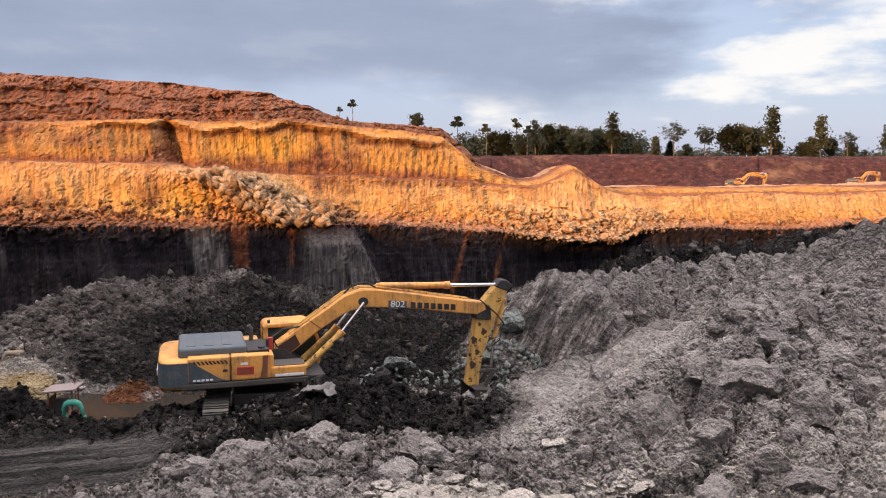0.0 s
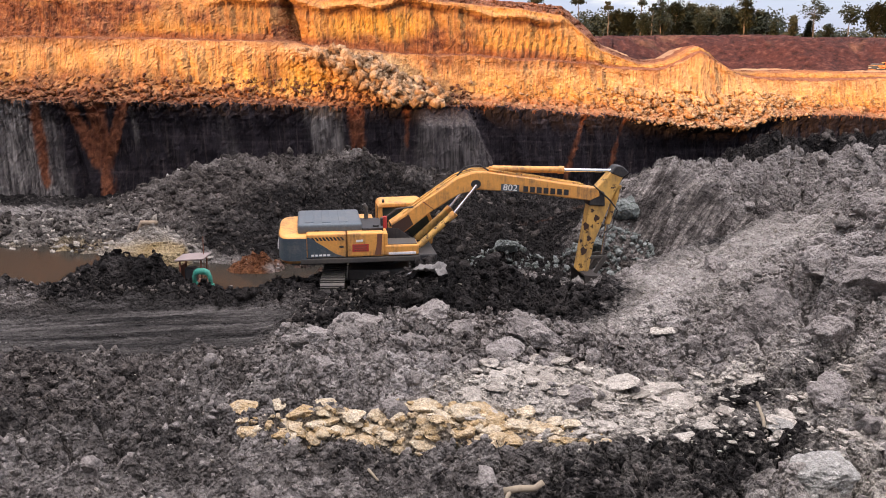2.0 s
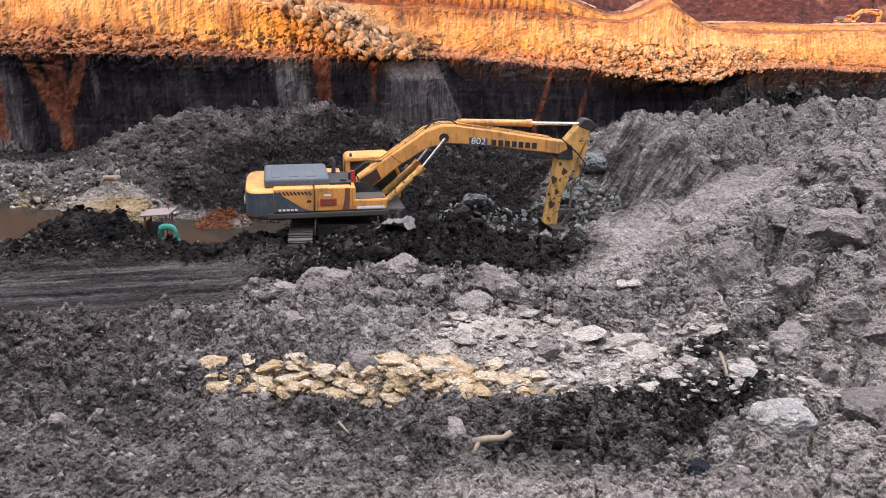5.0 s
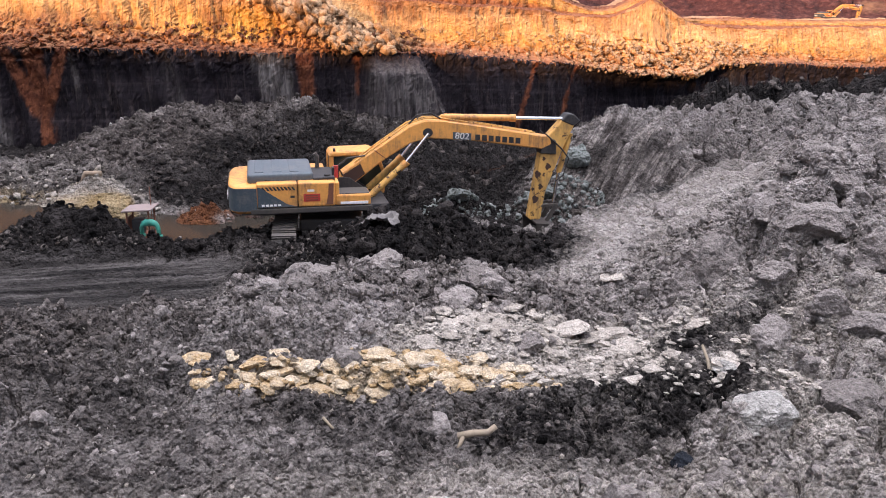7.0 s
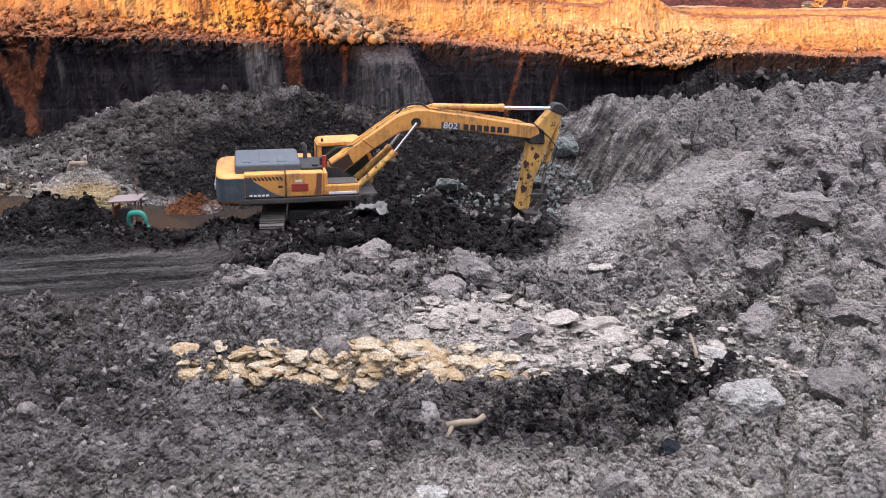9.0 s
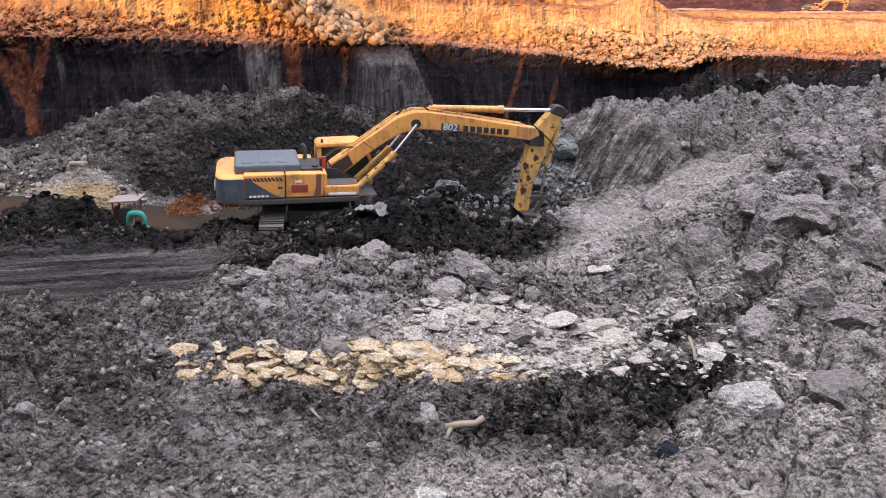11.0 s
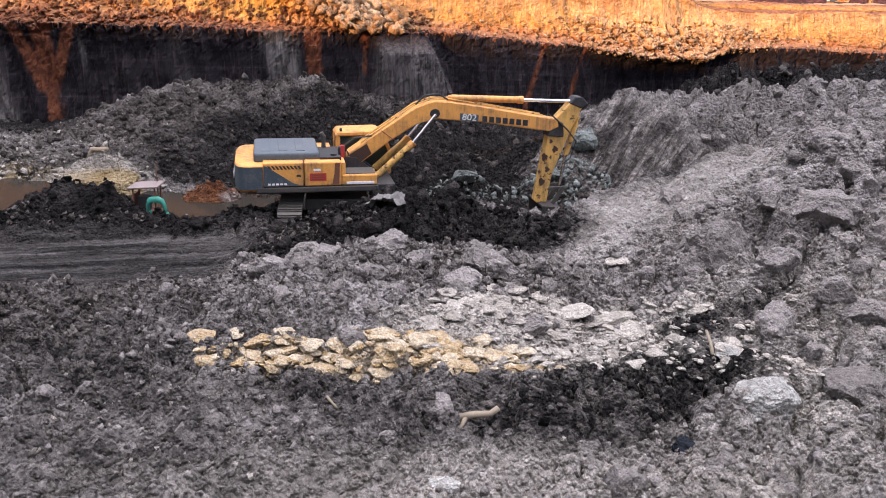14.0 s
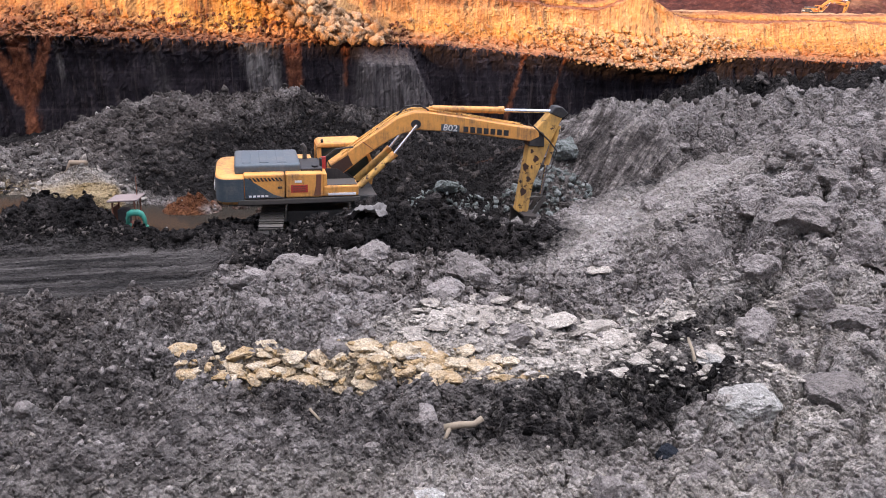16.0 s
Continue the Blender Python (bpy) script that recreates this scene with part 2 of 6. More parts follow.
    pale = np.maximum(pale, 0.35 * blob(x, y, -15.3, 28.4, 2.2, 1.0, 0, 3))
    ochre = np.maximum(0.55 * blob(x, y, -2.0, 13.6, 3.6, 0.6, 6, 2), 0.95 * blob(x, y, -15.0, 27.6, 2.8, 1.2, 0, 3))
    ochre = np.maximum(ochre, 0.5 * blob(x, y, -22.0, 29.4, 9.0, 0.9, 0, 2))
    dark = dark * (1 - 0.9 * blob(x, y, 4.3, 31.2, 5.0, 4.8, 40, 3))
    dark = np.clip(dark + 0.34 * n * (dark > 0.02) + 0.18 * np.clip(n2, 0, 1), 0, 1)
    return dark, np.clip(pale * (1 + 0.8 * n), 0, 1), np.clip(ochre * (1 + n), 0, 1), np.clip(umber * (1 + 0.5 * n), 0, 1)


def rust_mask(x, y):
    return np.clip(1.3 * blob(x, y, -10.3, 27.5, 2.5, 1.3, 0, 3) * (0.8 + fbm(x, y, 1.0, 3, 47)) + 0.35 * blob(x, y, 1.0, 36.5, 3.5, 1.2, 20, 3) * sstep(-0.1, 0.4, fbm(x, y, 1.6, 3, 48)), 0, 1)


def crags(x, y, size, octaves, seed):
    """Sharp-crested broken relief, 0 to 1."""
    s, amp, tot, f = 0.0, 1.0, 0.0, 1.0 / size
    for k in range(octaves):
        n = 1 - np.abs(vnoise(x * f + 5.7 * k, y * f + 3.9 * k, seed + k) * 2 - 1)
        s = s + amp * n * n
        tot += amp
        amp *= 0.55
        f *= 2.1
    return s / tot


def smooth_mask(x, y):
    """Slopes of fine, raked spoil without big lumps."""
    return np.clip(0.9 * blob(x, y, 4.2, 30.4, 5.0, 4.4, 40, 3) + 0.8 * blob(x, y, 4.4, 23.6, 6.8, 2.6, 45, 2.5), 0, 1)


def ground_height(x, y):
    z = base_height(x, y)
    rough = (1 - 0.93 * road_mask(x, y)) * (1 - pond_mask(x, y)) * sstep(3, 7, y)
    slope_smooth = smooth_mask(x, y)
    rough = rough * (1 - np.clip(slope_smooth, 0, 0.85)) * (1 - 0.8 * sstep(0, 0.4, blob(x, y, -5.3, 25.0, 3.4, 3.2)))
    big = sstep(-0.35, 0.25, fbm(x, y, 5.0, 3, 61)) * sstep(1.5, 6, x - 0.15 * (y - 14)) + 0.25
    coarse = sstep(2.0, 6.0, x - 0.15 * (y - 14)) * (1 - sstep(27, 30, y))
    wx, wy = x + 0.12 * fbm(x, y, 0.5, 2, 71), y + 0.12 * fbm(x, y, 0.5, 2, 72)
    flatten = np.clip(1.4 * blob(x, y, 1.5, 15.0, 4.4, 1.5, 12, 3), 0, 0.7)
    rough = rough * (1 - flatten)
    lay = np.clip(1.6 * blob(x, y, -4.5, 10.3, 7.5, 3.0, 8, 2), 0, 1)
    lump = (0.74 + 0.2 * coarse) * big * clods(wx, wy, 1.35, 3) + (0.34 + 0.14 * coarse) * clods(wx * 0.75, wy, 0.6, 4) + (0.22 - 0.10 * coarse) * clods(wx * 0.8, wy, 0.30, 5) + (0.08 - 0.04 * coarse) * clods(wx * 0.9, wy, 0.16, 6)
    z = z + rough * (lump * (1 - 0.55 * lay) + 0.16 * (crags(wx, wy, 1.1, 5, 85) - 0.4) - 0.3)
    z = z + rough * (0.20 * fbm(x, y, 1.5, 4, 81) + 0.05 * fbm(x, y, 0.22, 2, 82))
    # pressed, tilted layers of mud in front of the ochre slabs
    lay = lay * rough
    ca, sa = math.cos(radians(30)), math.sin(radians(30))
    z = z + lay * (0.62 * (crags((x * ca + y * sa) * 0.26, -x * sa + y * ca, 0.62, 4, 87) - 0.45) - 0.06 * clods(wx * 0.75, wy, 0.6, 4))
    g = np.clip(slope_smooth, 0, 1)
    c, s = math.cos(radians(-28)), math.sin(radians(-28))
    along = x * c + y * s
    return z + g * 0.30 * fbm(along * 2.2, (-x * s + y * c) * 0.22, 0.9, 4, 83) + 0.30 * sstep(27, 29, y) * g * (crags(along * 2.2, (-x * s + y * c) * 0.10, 0.9, 3, 89) - 0.4) + 0.02 * fbm(x, y, 0.15, 2, 84) * (1 - pond_mask(x, y))


def axis(*stretches):
    """Grid lines: (from, to, step) stretches joined, with steps that may grow."""
    out = []
    for a, b, step in stretches:
        out.extend(np.linspace(a, b, max(2, int(round(abs(b - a) / step)) + 1))[:-1])
    return np.array(out + [stretches[-1][1]])


def grid_mesh(name, P, masks=None, smooth=True):
    """A mesh from an (n, m, 3) array of places."""
    n, m = P.shape[:2]
    me = bpy.data.meshes.new(name)
    idx = np.arange(n * m).reshape(n, m)
    q = np.stack([idx[:-1, :-1], idx[:-1, 1:], idx[1:, 1:], idx[1:, :-1]], -1).reshape(-1, 4)
    me.vertices.add(n * m)
    me.vertices.foreach_set("co", P.reshape(-1).astype(np.float32))
    me.loops.add(q.size)
    me.loops.foreach_set("vertex_index", q.reshape(-1).astype(np.int32))
    me.polygons.add(len(q))
    me.polygons.foreach_set("loop_start", np.arange(0, q.size, 4, dtype=np.int32))
    me.polygons.foreach_set("use_smooth", np.full(len(q), smooth))
    me.update(calc_edges=True)
    for key, v in (masks or {}).items():
        at = me.attributes.new(key, "FLOAT", "POINT")
        at.data.foreach_set("value", np.asarray(v, np.float32).reshape(-1))
    return me


# ---- materials ----
def shader(name, rough=0.9, metal=0.0, spec=0.25):
    mat = bpy.data.materials.new(name)
    mat.use_nodes = True
    nt = mat.node_tree
    b = nt.nodes["Principled BSDF"]
    b.inputs["Roughness"].default_value, b.inputs["Metallic"].default_value = rough, metal
    b.inputs["Specular IOR Level"].default_value = spec
    return mat, nt, b


def noise_node(nt, scale, detail=6, rough=0.55, vec=None, distort=0.0):
    n = nt.nodes.new("ShaderNodeTexNoise")
    n.inputs["Scale"].default_value, n.inputs["Detail"].default_value = scale, detail
    n.inputs["Roughness"].default_value, n.inputs["Distortion"].default_value = rough, distort
    if vec is not None:
        nt.links.new(vec, n.inputs["Vector"])
    return n.outputs["Fac"]


def place(nt, scale=(1, 1, 1)):
    g = nt.nodes.new("ShaderNodeNewGeometry")
    m = nt.nodes.new("ShaderNodeMapping")
    m.inputs["Scale"].default_value = scale
    nt.links.new(g.outputs["Position"], m.inputs["Vector"])
    return m.outputs["Vector"]


def local(nt, scale=(1, 1, 1)):
    g = nt.nodes.new("ShaderNodeTexCoord")
    m = nt.nodes.new("ShaderNodeMapping")
    m.inputs["Scale"].default_value = scale
    nt.links.new(g.outputs["Object"], m.inputs["Vector"])
    return m.outputs["Vector"]


def ramp(nt, fac, stops):
    r = nt.nodes.new("ShaderNodeValToRGB")
    e = r.color_ramp.elements
    while len(e) < len(stops):
        e.new(0.5)
    for el, (p, c) in zip(e, stops):
        el.position, el.color = p, (*c, 1)
    nt.links.new(fac, r.inputs["Fac"])
    return r.outputs["Color"]


def mixed(nt, fac, a, b, how="MIX"):
    m = nt.nodes.new("ShaderNodeMix")
    m.data_type, m.blend_type = "RGBA", how
    for sock, v in ((m.inputs[0], fac), (m.inputs[6], a), (m.inputs[7], b)):
        if hasattr(v, "links"):
            nt.links.new(v, sock)
        elif isinstance(v, (int, float)):
            sock.default_value = v
        else:
            sock.default_value = (*v, 1)
    return m.outputs[2]


def attr(nt, name):
    a = nt.nodes.new("ShaderNodeAttribute")
    a.attribute_name = name
    return a.outputs["Fac"]


def calc(nt, op, a, b=0.0, clamp=False):
    m = nt.nodes.new("ShaderNodeMath")
    m.operation, m.use_clamp = op, clamp
    for sock, v in zip(m.inputs, (a, b)):
        if hasattr(v, "links"):
            nt.links.new(v, sock)
        else:
            sock.default_value = v
    return m.outputs[0]


def relief(nt, bsdf, height, strength=0.5, dist=0.05):
    b = nt.nodes.new("ShaderNodeBump")
    b.inputs["Strength"].default_value, b.inputs["Distance"].default_value = strength, dist
    nt.links.new(height, b.inputs["Height"])
    nt.links.new(b.outputs["Normal"], bsdf.inputs["Normal"])


def shade_grain(nt, col, p, sizes, strength=1.0):
    """Fine grain in the colour; its dark specks imitate shade in tiny pits."""
    for sc, lo, hi in sizes:
        n = noise_node(nt, sc, 4, 0.75, p)
        col = mixed(nt, strength, col, ramp(nt, n, [(0.36, (lo, lo, lo)), (0.50, (0.92, 0.92, 0.92)), (0.66, (hi, hi, hi))]), "MULTIPLY")
    return col


GREY_A, GREY_B, GREY_C = (0.185, 0.165, 0.153), (0.315, 0.285, 0.266), (0.415, 0.381, 0.359)
COAL_A, COAL_B = (0.008, 0.007, 0.007), (0.026, 0.0225, 0.0215)
PALE_A, PALE_B = (0.34, 0.305, 0.265), (0.56, 0.513, 0.455)
OCHRE_A, OCHRE_B = (0.27, 0.185, 0.085), (0.46, 0.36, 0.215)


def along(nt, p, angle, a, b):
    """Coordinates turned by an angle and then stretched: by a along it, by b across."""
    t, m = nt.nodes.new("ShaderNodeMapping"), nt.nodes.new("ShaderNodeMapping")
    t.inputs["Rotation"].default_value, m.inputs["Scale"].default_value = (0, 0, angle), (a, b, 1)
    nt.links.new(p, t.inputs["Vector"])
    nt.links.new(t.outputs["Vector"], m.inputs["Vector"])
    return m.outputs["Vector"]


def crumbs(nt, p, scales):
    """Heights of packed angular crumbs at several sizes, with sharp gaps between them."""
    total = None
    for k, sc in enumerate(scales):
        v = nt.nodes.new("ShaderNodeTexVoronoi")
        v.inputs["Scale"].default_value = sc
        nt.links.new(p, v.inputs["Vector"])
        h = calc(nt, "MULTIPLY", calc(nt, "SUBTRACT", 1.0, v.outputs["Distance"]), 1.0 / (k + 1))
        total = h if total is None else calc(nt, "ADD", total, h)
    return total


def soil_material():
    mat, nt, b = shader("pit_soil", 0.92, 0, 0.12)
    p = place(nt)
    big, fine, tiny = noise_node(nt, 0.55, 5, 0.6, p), noise_node(nt, 5.0, 8, 0.68, p), noise_node(nt, 34.0, 4, 0.7, p)
    mixf = calc(nt, "ADD", calc(nt, "MULTIPLY", big, 0.48), calc(nt, "ADD", calc(nt, "MULTIPLY", fine, 0.34), calc(nt, "MULTIPLY", tiny, 0.18)))
    mixf = calc(nt, "ADD", mixf, calc(nt, "MULTIPLY", calc(nt, "SUBTRACT", attr(nt, "tone"), 0.5), 0.24))
    grey = ramp(nt, mixf, [(0.38, GREY_A), (0.5, GREY_B), (0.63, GREY_C)])
    coal = ramp(nt, mixf, [(0.36, COAL_A), (0.54, COAL_B), (0.64, (0.058, 0.051, 0.048))])
    pale = ramp(nt, mixf, [(0.36, PALE_A), (0.64, PALE_B)])
    ochre = ramp(nt, mixf, [(0.36, OCHRE_A), (0.64, OCHRE_B)])
    # coal and clay are dug over together, in lumps and crumbs of either
    crumb = calc(nt, "ADD", calc(nt, "MULTIPLY", fine, 0.55), calc(nt, "MULTIPLY", noise_node(nt, 1.9, 5, 0.65, p), 0.45))
    jit = calc(nt, "SUBTRACT", 0.485, crumb)
    dk = calc(nt, "ADD", calc(nt, "MULTIPLY", attr(nt, "dark"), 1.55), calc(nt, "MULTIPLY", jit, calc(nt, "ADD", 1.2, calc(nt, "MULTIPLY", attr(nt, "dark"), 4.0))), True)
    umber = ramp(nt, mixf, [(0.38, (0.034, 0.0285, 0.026)), (0.52, (0.10, 0.085, 0.077)), (0.66, (0.22, 0.193, 0.177))])
    col = mixed(nt, attr(nt, "umber"), grey, umber)
    col = mixed(nt, attr(nt, "pale"), col, pale)
    col = mixed(nt, attr(nt, "ochre"), col, ochre)
    col = mixed(nt, dk, col, coal)
    drag = noise_node(nt, 1.0, 7, 0.7, along(nt, p, -0.32, 0.22, 3.4), 0.3)
    mudcol = ramp(nt, drag, [(0.38, (0.014, 0.0125, 0.012)), (0.50, (0.050, 0.045, 0.042)), (0.64, (0.145, 0.133, 0.126))])
    col = mixed(nt, attr(nt, "mud"), col, mudcol)
    slide = noise_node(nt, 1.0, 6, 0.7, along(nt, p, -1.08, 0.14, 4.2), 0.2)
    col = mixed(nt, attr(nt, "rake"), col, mixed(nt, 1.0, col, ramp(nt, slide, [(0.40, (0.28, 0.26, 0.25)), (0.52, (1.0, 1.0, 1.0)), (0.62, (2.0, 2.0, 1.95))]), "MULTIPLY"))
    col = mixed(nt, attr(nt, "rust"), col, ramp(nt, fine, [(0.35, (0.07, 0.024, 0.012)), (0.65, (0.24, 0.10, 0.045))]))
    # small pale chips strewn over everything
    vo = nt.nodes.new("ShaderNodeTexVoronoi")
    vo.inputs["Scale"].default_value = 11.0
    nt.links.new(p, vo.inputs["Vector"])
    chip = calc(nt, "LESS_THAN", vo.outputs["Distance"], calc(nt, "MULTIPLY", calc(nt, "SUBTRACT", noise_node(nt, 1.3, 3, 0.6, p), 0.42), 1.1))
    col = mixed(nt, calc(nt, "MULTIPLY", chip, calc(nt, "MULTIPLY", calc(nt, "GREATER_THAN", fine, 0.54), calc(nt, "SUBTRACT", 0.5, calc(nt, "MULTIPLY", attr(nt, "dark"), 0.42)))), col, (0.42, 0.40, 0.37))
    col = shade_grain(nt, col, p, ((16.0, 0.62, 1.12), (46.0, 0.66, 1.14)))
    nt.links.new(col, b.inputs["Base Color"])
    relief(nt, b, calc(nt, "ADD", calc(nt, "ADD", crumbs(nt, p, (6.5, 17.0)), calc(nt, "MULTIPLY", calc(nt, "MULTIPLY", slide, attr(nt, "rake")), 3.0)), calc(nt, "MULTIPLY", fine, 1.0)), 1.0, 0.17)
    return mat


def rock_material(name, a, bb, c=None, bump=0.5):
    mat, nt, b = shader(name, 0.9, 0, 0.12)
    p = place(nt)
    oi = nt.nodes.new("ShaderNodeObjectInfo")
    geo = nt.nodes.new("ShaderNodeNewGeometry")
    fine, tiny = noise_node(nt, 5.0, 8, 0.7, p), noise_node(nt, 40.0, 4, 0.7, p)
    f = calc(nt, "ADD", calc(nt, "ADD", calc(nt, "MULTIPLY", fine, 0.42), calc(nt, "MULTIPLY", tiny, 0.22)), 0.18)
    rnd = calc(nt, "ADD", calc(nt, "MULTIPLY", oi.outputs["Random"], 0.16), calc(nt, "MULTIPLY", geo.outputs["Random Per Island"], 0.16))
    col = ramp(nt, calc(nt, "ADD", f, calc(nt, "SUBTRACT", rnd, 0.14)), [(0.36, tuple(v * 0.75 for v in a)), (0.45, a), (0.60, bb)] + ([(0.75, c)] if c else []))
    col = shade_grain(nt, col, p, ((14.0, 0.62, 1.12), (44.0, 0.62, 1.14)), 0.85)
    nt.links.new(col, b.inputs["Base Color"])
    relief(nt, b, calc(nt, "ADD", calc(nt, "MULTIPLY", fine, 0.8), calc(nt, "MULTIPLY", crumbs(nt, p, (9.0, 21.0)), 0.45)), 1.0, 0.15)
    return mat


M_SOIL = soil_material()
M_GREYROCK = rock_material("grey_clay_rock", (0.235, 0.21, 0.195), (0.345, 0.312, 0.291), (0.46, 0.423, 0.398))
M_PALEROCK = rock_material("pale_rock", (0.32, 0.285, 0.245), (0.51, 0.463, 0.405))
M_OCHREROCK = rock_material("ochre_rock", (0.43, 0.295, 0.15), (0.58, 0.485, 0.355), (0.68, 0.62, 0.52))
M_COALROCK = rock_material("coal_rock", (0.009, 0.008, 0.0075), (0.027, 0.023, 0.0215), (0.065, 0.057, 0.053))
M_UMBERROCK = rock_material("brown_grey_rock", (0.045, 0.038, 0.034), (0.125, 0.108, 0.098), (0.24, 0.213, 0.196))
M_BLUEROCK = rock_material("wet_blue_black_rock", (0.02, 0.024, 0.032), (0.06, 0.07, 0.09))
M_WHITEROCK = rock_material("white_rock", (0.40, 0.385, 0.355), (0.60, 0.585, 0.55))
M_GREENROCK = rock_material("green_grey_rock", (0.12, 0.135, 0.125), (0.26, 0.28, 0.265))
M_ORANGEROCK = rock_material("orange_rock", (0.36, 0.205, 0.105), (0.58, 0.395, 0.24), (0.68, 0.52, 0.36))
M_REDROCK = rock_material("red_earth_rock", (0.11, 0.045, 0.028), (0.26, 0.12, 0.07))

# ---- ground ----
gx = axis((-2600, -300, 400), (-300, -60, 30), (-60, -36, 1.0), (-36, -14, 0.16), (-14, -10, 0.1), (-10, 11, 0.042), (11, 16, 0.09), (16, 36, 0.15), (36, 60, 1.0), (60, 300, 30), (300, 2600, 400))
gy = axis((-60, 0, 6.0), (0, 6.5, 0.5), (6.5, 8.5, 0.1), (8.5, 14, 0.036), (14, 20, 0.05), (20, 35, 0.075), (35, 42, 0.12), (42, 66, 0.3), (66, 90, 6))
X, Y = np.meshgrid(gx, gy)
_rng = np.random.default_rng(77)
CELL = np.minimum(np.minimum(*np.meshgrid(np.gradient(gx), np.gradient(gy))), 0.16) * (np.abs(X) < 40) * (Y > 6)
X, Y = X + CELL * _rng.uniform(-0.42, 0.42, X.shape), Y + CELL * _rng.uniform(-0.42, 0.42, X.shape)
Z = ground_height(X, Y) + CELL * _rng.normal(0, 0.22, X.shape) * (1 - 0.8 * road_mask(X, Y)) * (1 - pond_mask(X, Y)) * (1 - 0.7 * smooth_mask(X, Y))
d_, p_, o_, u_ = soil_masks(X, Y)
ground = new("ground", grid_mesh("ground", np.stack([X, Y, Z], -1), {"dark": d_, "pale": p_, "ochre": o_, "umber": u_, "mud": road_mask(X, Y), "rust": rust_mask(X, Y), "rake": 0.95 * blob(X, Y, 4.2, 30.4, 5.0, 4.4, 40, 3), "tone": (0.45 * cell_tone(X * 0.8, Y, 0.30, 5) + 0.35 * cell_tone(X * 0.75, Y, 0.6, 4) + 0.2 * cell_tone(X, Y, 1.35, 3)) * (1 - road_mask(X, Y)) + 0.5 * road_mask(X, Y)}, False))
ground.data.materials.append(M_SOIL)
tagged(ground, "churned grey clay and black coal mud of the pit floor", "ground", kind="structure")

# ---- the pit wall ----
WALL_Y, WALL_K = 54.5, 0.25


def wall_x(s, back=0.0):
    """The place along the wall that is seen under the slope s = x / y."""
    return (WALL_Y + back) * s / (1 - WALL_K * s)


def profile(back, rows):
    """Height of a stratum along the wall from pairs (slope s, height angle in thousandths)."""
    us = np.array([wall_x(s / 1000, back) for s, _ in rows])
    zs = np.array([7.5 + (WALL_Y + WALL_K * u + back) * a / 1000 for u, (_, a) in zip(us, rows)])
    return us, zs


TOP = profile(8.5, [(-1100, 125), (-660, 116), (-530, 109), (-330, 96), (-205, 83), (-150, 62), (-110, 51), (0, 43), (25, 22), (45, -1), (80, -15), (120, -22), (200, -29), (350, -29), (530, -24), (800, -22), (1300, -20)])
MID = profile(4.6, [(-1100, 52), (-530, 51), (-190, 51), (-125, 44), (0, 34), (45, -6), (80, -19), (120, -25), (200, -32), (530, -28), (1300, -24)])
LOW = profile(2.6, [(-1100, 2), (-530, 0), (-330, 0), (-300, -8), (-125, -14), (10, -24), (80, -30), (200, -37), (530, -37), (1300, -34)])
SEAM = profile(0.5, [(-1100, -73), (-530, -74), (-190, -76), (-125, -72), (0, -75), (80, -82), (150, -90), (200, -91), (235, -80), (290, -77), (420, -78), (530, -72), (800, -66), (1300, -60)])


